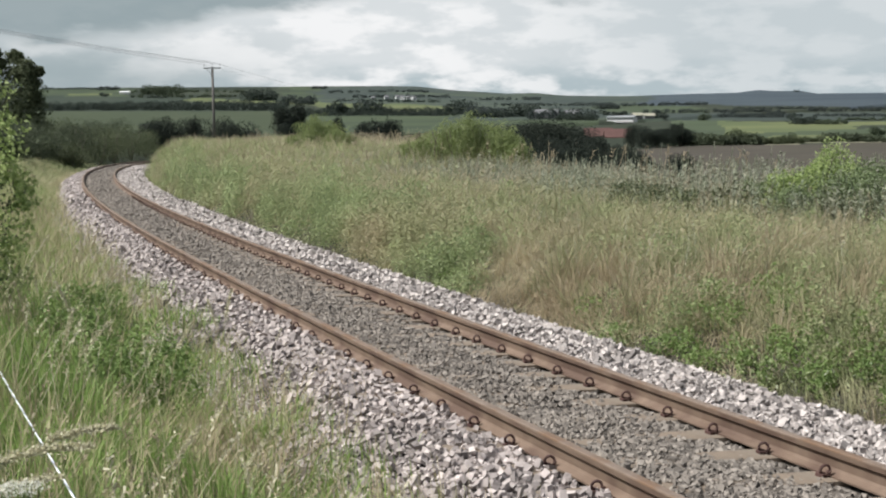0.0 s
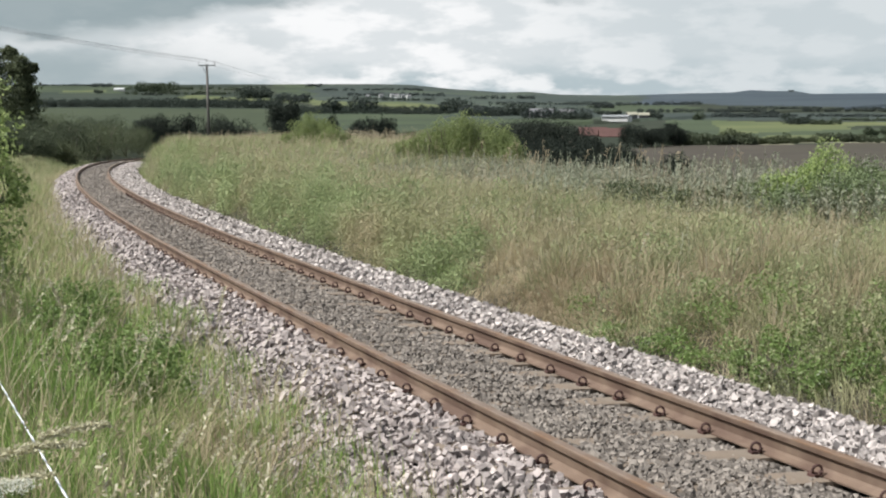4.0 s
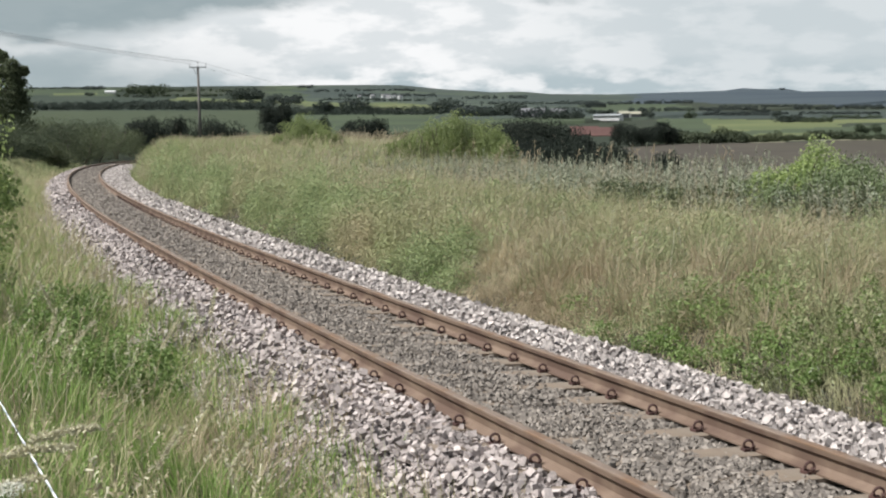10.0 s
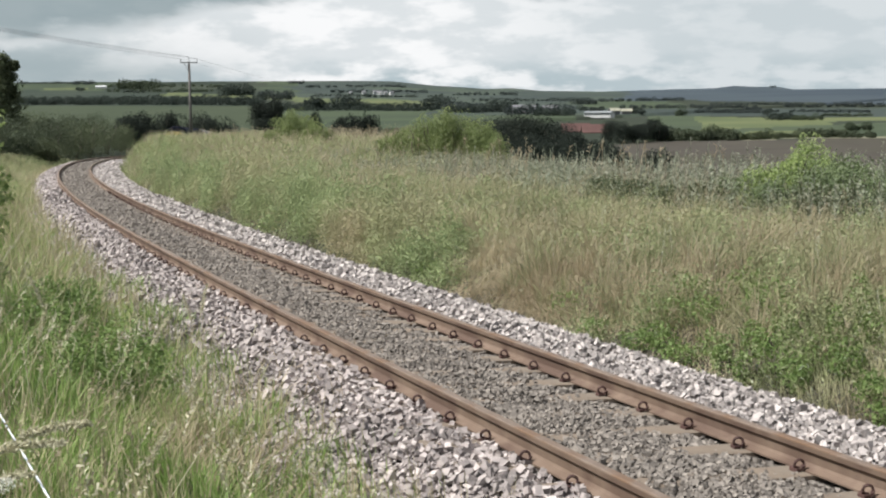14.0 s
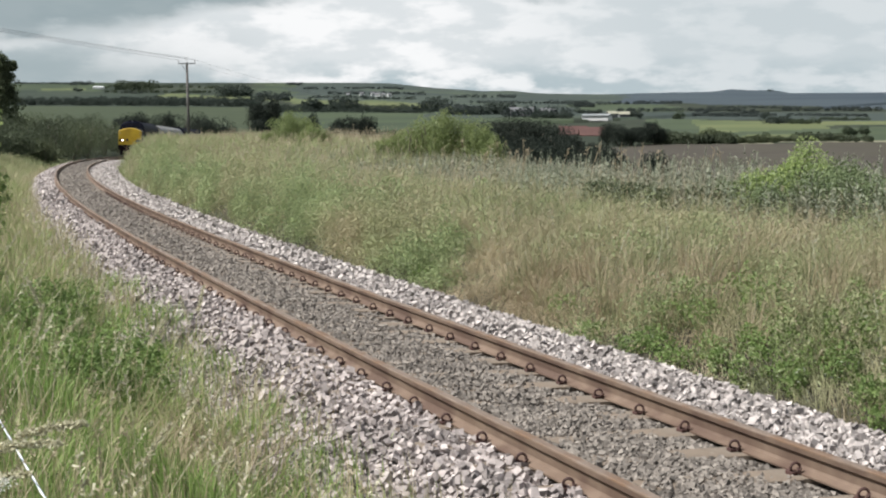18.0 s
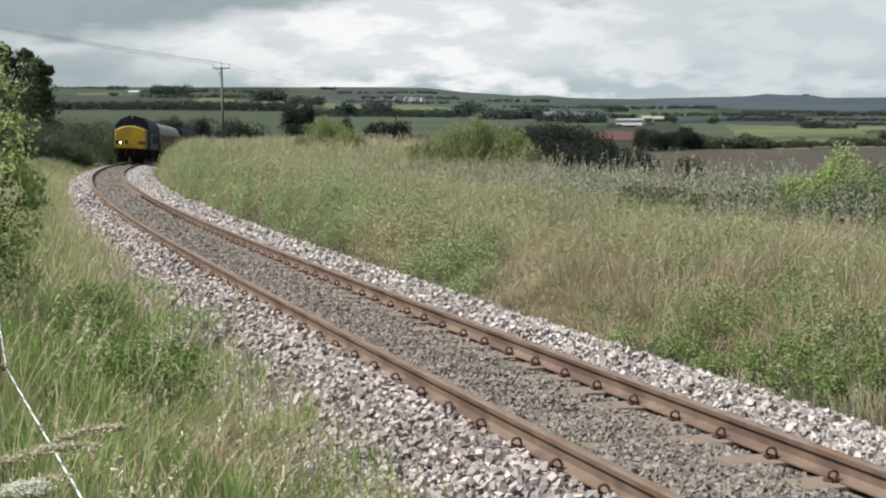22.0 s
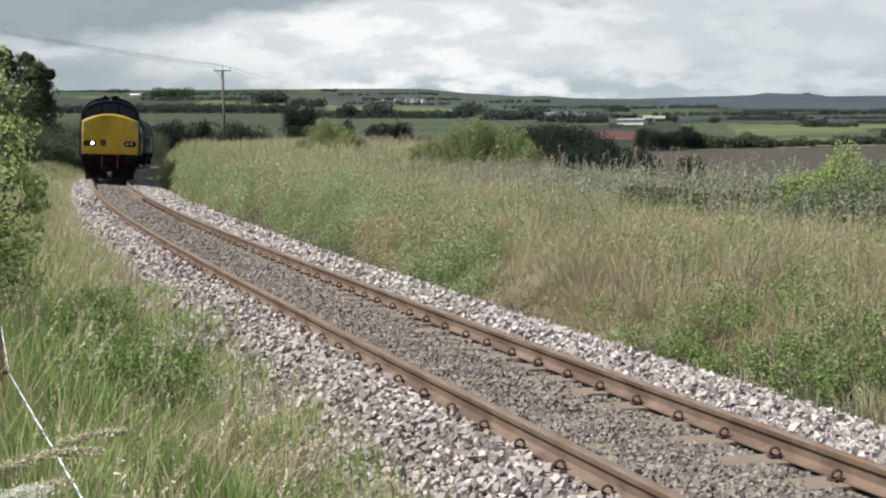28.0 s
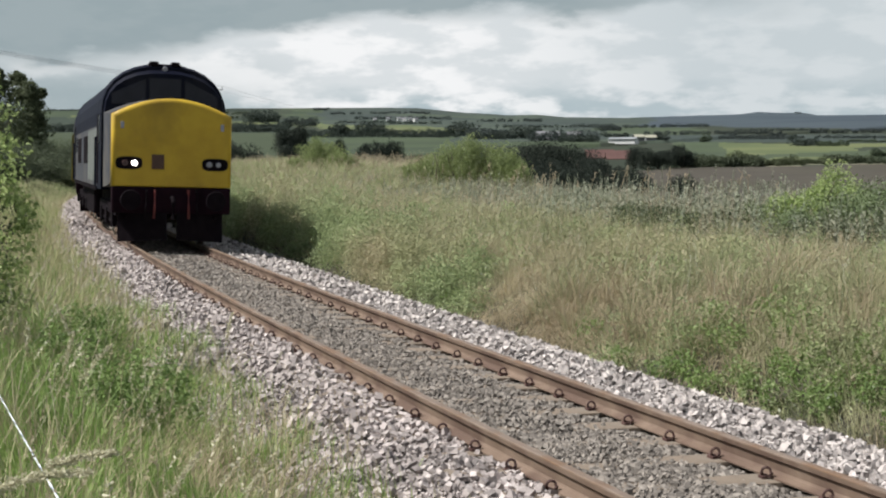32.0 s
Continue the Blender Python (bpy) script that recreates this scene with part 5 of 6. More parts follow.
def hedge_row(name, label, b0, b1, r0, r1, height, mat, gap=0.0, wild=0.4, leaf=0.16, density=250, kind_word="hedge"):
    n = int(abs(b1 - b0) * (r0 + r1) / 2 / (height * 0.75)) + 2
    local = random.Random(int(r0 + b0 * 999))
    blobs = []
    for i in range(n):
        if local.random() < gap:
            continue
        t = (i + local.uniform(-0.4, 0.4)) / n
        b, r = b0 + (b1 - b0) * t, (r0 + (r1 - r0) * t) * local.uniform(0.99, 1.01)
        x, y, z = at_bearing(b, r)
        h = height * local.uniform(1 - wild, 1 + wild)
        blobs.append((x, y, z + h * 0.42, h * 0.72, h * 0.5, h * 0.56))
    ob = new(name, leaf_mesh(name, blobs, height * leaf, density, mat))
    tagged(ob, label, kind_word, kind="stuff")


def build_far_hedges():
    """Hedges and woods of the valley and the hills: bearings, distances, height, how uneven, how many gaps."""
    for b0, b1, r0, r1, h, mat, wild, gap in (
        (-0.305, -0.114, 1868, 1420, 8.4, M_LEAF_FAR, 0.2, 0),
        (-0.305, -0.114, 2220, 1604, 9.7, M_LEAF_FAR, 0.2, 0),
        (-0.123, 0.013, 1012, 828, 4.3, M_LEAF_FAR, 0.25, 0),
        (-0.102, 0.013, 860, 756, 2.4, M_LEAF_FAR, 0.3, 0.1),
        (-0.080, -0.070, 940, 924, 9.1, M_LEAF_FAR, 0.2, 0),
        (-0.061, -0.046, 916, 892, 8.4, M_LEAF_FAR, 0.25, 0),
        (-0.144, -0.122, 2732, 2700, 24.2, M_LEAF_FAR, 0.2, 0),
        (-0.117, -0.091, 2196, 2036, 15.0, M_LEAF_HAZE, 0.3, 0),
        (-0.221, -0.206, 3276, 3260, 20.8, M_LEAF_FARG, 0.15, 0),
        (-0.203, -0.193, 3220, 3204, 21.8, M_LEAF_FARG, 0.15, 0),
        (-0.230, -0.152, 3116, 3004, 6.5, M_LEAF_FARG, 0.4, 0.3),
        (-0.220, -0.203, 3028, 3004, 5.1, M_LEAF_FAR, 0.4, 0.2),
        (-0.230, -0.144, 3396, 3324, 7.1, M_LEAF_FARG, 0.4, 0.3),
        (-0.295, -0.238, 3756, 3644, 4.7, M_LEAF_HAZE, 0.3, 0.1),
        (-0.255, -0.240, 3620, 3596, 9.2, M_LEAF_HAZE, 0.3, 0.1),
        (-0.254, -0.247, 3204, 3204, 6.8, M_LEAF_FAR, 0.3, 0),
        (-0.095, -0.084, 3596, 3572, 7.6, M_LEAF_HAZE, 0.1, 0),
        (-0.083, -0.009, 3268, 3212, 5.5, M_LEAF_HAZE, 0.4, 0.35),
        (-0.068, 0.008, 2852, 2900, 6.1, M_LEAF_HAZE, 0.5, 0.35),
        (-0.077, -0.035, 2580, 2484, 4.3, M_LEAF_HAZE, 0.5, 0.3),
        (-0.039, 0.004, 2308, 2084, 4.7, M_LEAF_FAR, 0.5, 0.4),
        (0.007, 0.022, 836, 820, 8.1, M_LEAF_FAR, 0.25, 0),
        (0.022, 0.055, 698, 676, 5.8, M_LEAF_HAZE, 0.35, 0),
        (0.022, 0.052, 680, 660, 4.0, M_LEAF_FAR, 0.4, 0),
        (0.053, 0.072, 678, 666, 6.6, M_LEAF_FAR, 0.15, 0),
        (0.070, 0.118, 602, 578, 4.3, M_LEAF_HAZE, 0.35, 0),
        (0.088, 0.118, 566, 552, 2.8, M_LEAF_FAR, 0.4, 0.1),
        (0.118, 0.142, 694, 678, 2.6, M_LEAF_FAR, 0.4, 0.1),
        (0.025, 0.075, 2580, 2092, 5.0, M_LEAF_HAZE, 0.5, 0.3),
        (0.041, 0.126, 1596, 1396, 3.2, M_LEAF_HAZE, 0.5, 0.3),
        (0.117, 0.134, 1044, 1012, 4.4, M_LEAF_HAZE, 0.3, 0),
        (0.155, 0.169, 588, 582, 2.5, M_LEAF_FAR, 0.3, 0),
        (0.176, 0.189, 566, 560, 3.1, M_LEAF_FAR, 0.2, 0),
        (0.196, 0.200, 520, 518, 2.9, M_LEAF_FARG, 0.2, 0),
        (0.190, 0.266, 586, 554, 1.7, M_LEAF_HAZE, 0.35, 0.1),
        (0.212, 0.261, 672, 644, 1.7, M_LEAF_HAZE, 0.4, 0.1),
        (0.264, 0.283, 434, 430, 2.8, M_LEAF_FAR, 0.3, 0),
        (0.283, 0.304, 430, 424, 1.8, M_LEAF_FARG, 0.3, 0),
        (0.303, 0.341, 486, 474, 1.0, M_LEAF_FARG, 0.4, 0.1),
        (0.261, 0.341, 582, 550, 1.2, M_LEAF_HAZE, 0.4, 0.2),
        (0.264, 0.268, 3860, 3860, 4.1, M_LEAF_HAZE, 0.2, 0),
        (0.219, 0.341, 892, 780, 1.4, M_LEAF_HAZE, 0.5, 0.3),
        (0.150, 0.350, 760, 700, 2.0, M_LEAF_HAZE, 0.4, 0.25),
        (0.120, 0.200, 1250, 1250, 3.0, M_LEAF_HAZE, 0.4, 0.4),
        (0.179, 0.241, 258, 254, 2.1, M_LEAF_DARK, 0.25, 0),
        (0.183, 0.240, 270, 266, 1.6, M_LEAF_DARK, 0.3, 0),
        (0.217, 0.232, 262, 260, 2.7, M_LEAF_SCRUB, 0.2, 0),
        (0.238, 0.272, 260, 258, 1.6, M_LEAF_SCRUB, 0.3, 0),
        (0.268, 0.292, 266, 266, 1.2, M_LEAF_SCRUB, 0.35, 0.1),
        (0.289, 0.298, 268, 268, 1.8, M_LEAF_DARK, 0.15, 0),
        (0.300, 0.306, 270, 270, 1.7, M_LEAF_DARK, 0.15, 0),
        (0.307, 0.324, 268, 266, 1.5, M_LEAF_DARK, 0.3, 0),
        (0.326, 0.346, 266, 266, 1.2, M_LEAF_DARK, 0.3, 0.1),
        (0.323, 0.342, 310, 308, 1.6, M_LEAF_FARG, 0.4, 0.2),
    ):
        tall = h > 5
        hedge_row("tree_belt" if tall else "field_hedge", "distant belt of dark trees" if tall else "distant dark field hedge with bushes", b0, b1, r0, r1, h, mat,
                  gap=gap, wild=wild, leaf=0.23, density=240 if r0 > 400 else 420, kind_word="trees" if tall else "hedge")


build_far_hedges()


# ---------------------------------------------------------------- farm buildings far off
def house(name, label, b, r, length, depth, eaves, ridge, turn, wall, roof, windows=0, base=None, group=""):
    x, y, z = at_bearing(b, r)
    z = z if base is None else base
    ob = thing(name, label, "building", group, m=Matrix.Translation((x, y, z)) @ Matrix.Rotation(radians(turn), 4, "Z"))
    a, d = length / 2, depth / 2
    bm = bmesh.new()
    vs = [bm.verts.new(p) for p in ((-a, -d, -1), (a, -d, -1), (a, d, -1), (-a, d, -1), (-a, -d, eaves), (a, -d, eaves), (a, d, eaves), (-a, d, eaves), (-a, 0, ridge - 0.1), (a, 0, ridge - 0.1))]
    for f in ((0, 1, 5, 4), (1, 2, 6, 9, 5), (2, 3, 7, 6), (3, 0, 4, 8, 7), (3, 2, 1, 0)):
        bm.faces.new([vs[i] for i in f])
    w = part("wall", bm, wall, ob)
    bm = bmesh.new()
    for sgn in (-1, 1):
        e = [(-a - 0.3, sgn * (d + 0.4), eaves - 0.15), (a + 0.3, sgn * (d + 0.4), eaves - 0.15), (a + 0.3, 0, ridge), (-a - 0.3, 0, ridge)]
        lo = [bm.verts.new(p) for p in e]
        hi = [bm.verts.new((p[0], p[1], p[2] + 0.2)) for p in e]
        bm.faces.new(lo)
        bm.faces.new(hi)
        for i in range(4):
            bm.faces.new((lo[i], lo[(i + 1) % 4], hi[(i + 1) % 4], hi[i]))
    part("roof", bm, roof, ob)
    for i in range(windows):
        bm = bmesh.new()
        cx = -a + length * (i + 0.5) / windows
        box(bm, cx - 0.5, cx + 0.5, -d - 0.05, -d + 0.2, eaves * 0.35, eaves * 0.75)
        part("window", bm, M_HOLE, ob)
    return ob


def build_farm():
    house("stone_barn", "red sandstone barn with a red tiled roof in the valley", 0.1175, 318, 6.2, 6, 1.6, 3.3, 4, M_BRICKRED, M_TILE, 2, base=-5.6)
    house("stone_barn", "red sandstone farmhouse wing with a tiled roof", 0.1325, 312, 6.0, 6, 1.7, 3.4, -4, M_BRICKRED, M_TILE, 1, base=-5.9)
    house("farm_shed", "long white sheet-clad farm shed", 0.1355, 532, 10.6, 6, 1.05, 1.5, -24, M_RENDER, M_SHEET, 0, base=-1.8)
    house("farm_shed", "low farm shed with a pale yellowish sheet roof", 0.1465, 560, 3.6, 6, 0.8, 1.7, 4, M_SLATE, M_SHEET_PALE, 0, base=-1.0)
    house("farm_shed", "farm shed with a pale yellowish sheet roof", 0.1555, 575, 4.2, 6, 0.7, 1.6, -3, M_SLATE, M_SHEET_PALE, 0, base=-1.2)
    house("far_barn", "white roofed barn on the far ridge", -0.2354, 3340, 25, 12, 3.6, 6.0, 0, M_RENDER, M_WHITE_ROOF, 0)
    for b, r, tn, w in ((-0.0505, 2630, 8, 7), (-0.0322, 2720, 20, 8), (-0.0285, 2660, -15, 9), (-0.0243, 2640, 10, 7), (-0.0200, 2600, 30, 8), (-0.0405, 2700, 12, 8)):
        house("village_house", "small white rendered village house with a slate roof", b, r, w, 6, 5.0, 7.5, tn, M_RENDER, M_SLATE, 2, group="houses of the far village")
    for b, r in ((0.075, 640), (0.083, 630), (0.098, 600)):
        house("village_house", "grey stone house among the valley trees", b, r, 6, 5, 2.2, 3.8, 15, M_SLATE, M_SLATE, 2, group="houses among the valley trees")


build_farm()


# ---------------------------------------------------------------- power line
def build_power_line():
    x, y, z = at_bearing(-0.1697, 141)
    z = min(z, -1.6)
    top = 7.05
    m = Matrix.Translation((x, y, z))
    ob = thing("utility_pole", "weathered timber power pole with a steel crossarm behind the bank", "pole", m=m)
    h = top - z
    part("shaft", cyl(bmesh.new(), (0, 0, -0.5), (0, 0, h), 0.17, 0.12, 12), M_POLE, ob, smooth=True)
    arm = pose(0, 0, h - 0.12, 0, 0, 6)
    part("crossarm", box(bmesh.new(), -0.88, 0.88, -0.16, -0.05, -0.06, 0.06, 0.01), M_STEEL, ob, m=arm)
    bm = bmesh.new()
    tube(bm, [(-0.5, -0.1, h - 0.2), (-0.05, -0.14, h - 0.95)], 0.03, 6)
    part("brace", bm, M_STEEL, ob)
    tips = []
    for ax, az_ in ((-0.82, 0.0), (0.0, 0.22), (0.82, 0.0)):
        bm = bmesh.new()
        cyl(bm, (0, 0, 0), (0, 0, 0.18), 0.02, 0.02, 8)
        for k in range(3):
            cyl(bm, (0, 0, 0.14 + 0.07 * k), (0, 0, 0.19 + 0.07 * k), 0.075 - 0.012 * k, 0.05, 10)
        p = arm @ Vector((ax, -0.105, 0.05 + az_))
        part("insulator", bm, M_PORCELAIN, ob, m=Matrix.Translation(p))
        tips.append(Vector((x, y, z)) + p + Vector((0, 0, 0.33)))
    # conductors run on both ways to poles out of sight
    for i, t in enumerate(tips):
        for far, name in ((Vector((-62, 75, 15.4)), 0), (Vector((8, 205, 0.2)), 1)):
            q = far + Vector(((i - 1) * -0.5, (i - 1) * 0.6, 0.2 if i == 1 else 0))
            pts = []
            for k in range(13):
                f = k / 12
                p = t.lerp(q, f)
                p.z -= 4 * f * (1 - f) * 0.9
                pts.append(p)
            bm = tube(bmesh.new(), pts, 0.014 if name == 0 else 0.005, 5)
            w = part("power_cable", bm, M_CABLE)
            tagged(w, "thin dark overhead power cable strung from the pole", "cable", "power cables")


build_power_line()


# ---------------------------------------------------------------- fence by the camera
def build_fence():
    label = "round weathered timber fence post in the long grass"
    tops = []
    for s, u, tie in ((8.35, -3.97, 0.28), (-1.6, -3.74, 0.72), (18.4, -3.95, 0.6)):
        p = on_line(s, u, 0, 0)
        z = float(ground_z(np.array([p[0]]), np.array([p[1]]))[0])
        ob = thing("fence_post", label, "fence post", "fence posts", m=Matrix.Translation((p[0], p[1], z)))
        bm = bmesh.new()
        tube(bm, [(0, 0, -0.3), (0.005, 0, 0.4), (0, 0.008, 0.7), (0.004, 0, 0.86)], 0.052, 10, 0.048)
        part("shaft", bm, M_POST, ob, smooth=True)
        bm = bmesh.new()
        cyl(bm, (0.04, 0, tie), (0.085, 0, tie), 0.014, 0.014, 8)
        part("insulator", bm, M_HOLE, ob)
        tops.append(Vector((p[0], p[1], z)) + Vector((0.085, 0, tie)))
    order = (tops[1], tops[0], tops[2])
    for a, b in ((order[0], order[1]), (order[1], order[2])):
        pts = [a.lerp(b, k / 40) - Vector((0, 0, 4 * (k / 40) * (1 - k / 40) * 0.02)) for k in range(41)]
        rope = thing("fence_rope", "white twisted electric fence rope strung between the posts", "fence rope", "fence ropes")
        part("core", tube(bmesh.new(), pts, 0.0032, 6), M_ROPE, rope)
        for k in (0, 1):
            d = (b - a).normalized()
            sdv = d.cross(Vector((0, 0, 1))).normalized()
            up = sdv.cross(d)
            n = 160
            hel = []
            for i in range(n + 1):
                p = a.lerp(b, i / n) - Vector((0, 0, 4 * (i / n) * (1 - i / n) * 0.02))
                ang = i * 0.9 + k * math.pi
                hel.append(p + (sdv * math.cos(ang) + up * math.sin(ang)) * 0.003)
            part("strand", tube(bmesh.new(), hel, 0.0022, 4), M_ROPE if k else M_ROPE_DARK, rope)


build_fence()


def plume(name, label, p, q, sag, thick, n, mat):
    """A bent grass stem whose feathery head lies over."""
    p, q = Vector(p), Vector(q)
    ob = thing(name, label, "grass stem", "bent grass stems")
    pts = []
    for k in range(9):
        f = k / 8
        pts.append(p.lerp(q, f) + Vector((0, 0, sag * 4 * f * (1 - f))))
    base = Vector((p.x - 0.15, p.y + 0.1, float(ground_z(np.array([p.x - 0.15]), np.array([p.y + 0.1]))[0])))
    part("stem", tube(bmesh.new(), [base, base.lerp(p, 0.6) + Vector((0, 0, 0.08))] + pts, 0.0022, 5, 0.001), M_STRAW, ob)
    quads = []
    for i in range(n):
        f = rng.random()
        k = min(7, int(f * 8))
        c = np.array(pts[k].lerp(pts[k + 1], f * 8 - k)) + rng.normal(size=3) * thick * 0.5 * (1 - 0.6 * f)
        o = np.array(q - p) / (q - p).length * 0.6 + rng.normal(size=3) * 0.5
        o /= np.linalg.norm(o)
        w = np.cross(o, rng.normal(size=3))
        w /= np.linalg.norm(w)
        L, W_ = 0.017 * rng.uniform(0.6, 1.4), 0.0034
        quads.append([c - w * W_ * 0.4, c + o * L * 0.5 + w * W_, c + o * L, c + o * L * 0.5 - w * W_])
    V = np.array(quads).reshape(-1, 3)
    part("seed_head", np_mesh("seed_head", V, np.arange(len(V)).reshape(-1, 4), mat), mat, ob)


def umbel(p, radius, rays):
    """A flat white flower head on spreading rays, on one stem."""
    p = Vector(p)
    ob = thing("hogweed_flower", "white flat-topped hogweed flower near the fence rope", "flower")
    z = float(ground_z(np.array([p.x]), np.array([p.y]))[0])
    fork = p - Vector((-0.02, 0, radius * 1.1))
    part("stem", tube(bmesh.new(), [(p.x + 0.06, p.y, z - 0.02), (p.x + 0.04, p.y, (z + fork.z) / 2), fork], 0.005, 6, 0.0035), M_HERB, ob)
    quads = []
    for i in range(rays):
        a, q = i * 2.4, radius * math.sqrt((i + 0.5) / rays)
        tip = p + Vector((q * math.cos(a), q * math.sin(a), -0.18 * q + rng.uniform(-0.004, 0.004)))
        part("ray", tube(bmesh.new(), [fork, fork.lerp(tip, 0.6) - Vector((0, 0, 0.006)), tip], 0.0014, 4, 0.001), M_HERB, ob)
        for k in range(22):
            c = np.array(tip) + rng.normal(size=3) * np.array([0.009, 0.009, 0.003])
            o = rng.normal(size=3) * np.array([1, 1, 0.35])
            o /= np.linalg.norm(o)
            w = np.cross(o, (0.1, 0.2, 1.0)) * 0.0035
            quads.append([c, c + o * 0.004 + w, c + o * 0.008, c + o * 0.004 - w])
    V = np.array(quads).reshape(-1, 3)
    part("petals", np_mesh("petals", V, np.arange(len(V)).reshape(-1, 4), M_UMBEL), M_UMBEL, ob, "white petals")


def build_plumes():
    label = "pale drooping feathery grass head near the fence rope"
    for p, q, sag, thick, n in (((-1.412, 4.6, 0.800), (-1.136, 4.5, 0.873), 0.012, 0.018, 800), ((-1.555, 4.4, 0.765), (-1.200, 4.4, 0.832), 0.02, 0.021, 1000), ((-1.50, 4.3, 0.70), (-1.27, 4.3, 0.755), 0.012, 0.017, 500)):
        plume("bent_grass_stem", label, p, q, sag, thick, n, M_PLUME)
    # upright bleached grass heads over the verge
    for x, y, top, lean in ((-1.56, 9.4, 0.70, 0.05), (-1.64, 9.5, 0.62, -0.06), (-2.05, 7.4, 0.80, 0.18), (-2.28, 7.9, 0.80, 0.06), (-2.30, 9.6, 0.76, 0.05), (-0.98, 6.4, 0.42, 0.16), (-1.25, 5.9, 0.54, 0.14),
                            (-2.72, 10.2, 0.84, 0.12), (-1.75, 8.6, 0.62, 0.12), (-2.5, 8.8, 0.85, -0.08), (-1.35, 7.6, 0.5, 0.12)):
        plume("standing_grass_head", "tall bleached grass head standing over the verge", (x, y, top - 0.20), (x + lean, y, top), 0.006, 0.014, 260, M_PLUME)
    umbel((-1.325, 4.0, 0.815), 0.085, 40)


build_plumes()


# ---------------------------------------------------------------- the train
def arch(half, z0, z_side, z_top, n=14, power=2.3):
    """Half-outline of a body: straight side, rounded roof; as (y, z), from one foot over the top to the other."""
    pts = [(half, z0), (half, z_side)]
    for i in range(1, n):
        a = math.pi * i / n
        c, s_ = math.cos(a), math.sin(a)
        y = half * math.copysign(abs(c) ** (2 / power), c)
        pts.append((y, z_side + (z_top - z_side) * abs(s_) ** (2 / power)))
    pts += [(-half, z_side), (-half, z0)]
    return pts


def loft(bm, sections, cap0=True, cap1=True):
    """Joins equal outlines [(x, [(y, z)...])...] along x."""
    rings = [[bm.verts.new((x, y, z)) for y, z in o] for x, o in sections]
    n = len(rings[0])
    for a, b in zip(rings, rings[1:]):
        for i in range(n - 1):
            bm.faces.new((a[i], a[i + 1], b[i + 1], b[i]))
        bm.faces.new((a[n - 1], a[0], b[0], b[n - 1]))
    if cap0:
        bm.faces.new(rings[0])
    if cap1:
        bm.faces.new(rings[-1][::-1])
    return bm


def nose_outline(half, z0, z_edge, z_top, n=10):
    pts = [(half, z0)]
    for i in range(n + 1):
        y = half * (1 - 2 * i / n)
        pts.append((y, z_edge + (z_top - z_edge) * (1 - (y / half) ** 2)))
    pts.append((-half, z0))
    return pts


NOSE_BACK = -1.55
LOCO_LEN = 17.65


def wheelset(parent, x, radius, movers):
    """An axle with two wheels; local origin at the axle's centre so that it can roll."""
    ob = part("axle", cyl(bmesh.new(), (0, -0.95, 0), (0, 0.95, 0), 0.09, 0.09, 10), M_WHEEL, parent, m=pose(x, 0, radius))
    for y in (-0.7525, 0.7525):
        bm = bmesh.new()
        cyl(bm, (0, y - 0.065, 0), (0, y + 0.065, 0), radius * 0.93, radius * 0.93, 24)
        sgn = 1 if y > 0 else -1
        cyl(bm, (0, y + sgn * 0.065, 0), (0, y + sgn * 0.085, 0), radius * 0.55, radius * 0.45, 16)
        for k in range(6):
            a = k * math.pi / 3
            cyl(bm, (radius * 0.6 * math.cos(a), y + sgn * 0.06, radius * 0.6 * math.sin(a)), (radius * 0.6 * math.cos(a), y + sgn * 0.09, radius * 0.6 * math.sin(a)), 0.05, 0.04, 6)
        w = part("wheel", bm, M_WHEEL, ob)
        bm = bmesh.new()
        cyl(bm, (0, y - 0.062, 0), (0, y + 0.058, 0), radius, radius, 28)
        part("tyre", bm, M_TREAD, ob)
    movers.append((ob, x, radius))


def bogie(parent, xc, axles, radius, movers):
    bm = bmesh.new()
    half = axles[-1] + 0.75
    for y in (-1.02, 1.02):
        box(bm, xc - half, xc + half, y - 0.09, y + 0.09, 0.62, 0.86, 0.03)
        for a in axles:
            box(bm, xc + a - 0.17, xc + a + 0.17, y - 0.12, y + 0.12, 0.36, 0.72, 0.03)
        for a, b in zip(axles, axles[1:]):
            mid = xc + (a + b) / 2
            box(bm, mid - 0.45, mid + 0.45, y - 0.08, y + 0.08, 0.42, 0.5, 0.02)
            for k in (-0.3, 0.3):
                cyl(bm, (mid + k, y, 0.48), (mid + k, y, 0.66), 0.075, 0.075, 10)
    box(bm, xc - 0.6, xc + 0.6, -1.0, 1.0, 0.6, 0.9, 0.03)
    part("bogie_frame", bm, M_UNDER, parent)
    for a in axles:
        wheelset(parent, xc + a, radius, movers)
    for x in (xc - half, xc + half):
        for y in (-0.76, 0.76):
            bm = bmesh.new()
            box(bm, x - 0.04, x + 0.04, y - 0.1, y + 0.1, 0.14, 0.66, 0.015)
            part("guard_iron", bm, M_UNDER, parent)


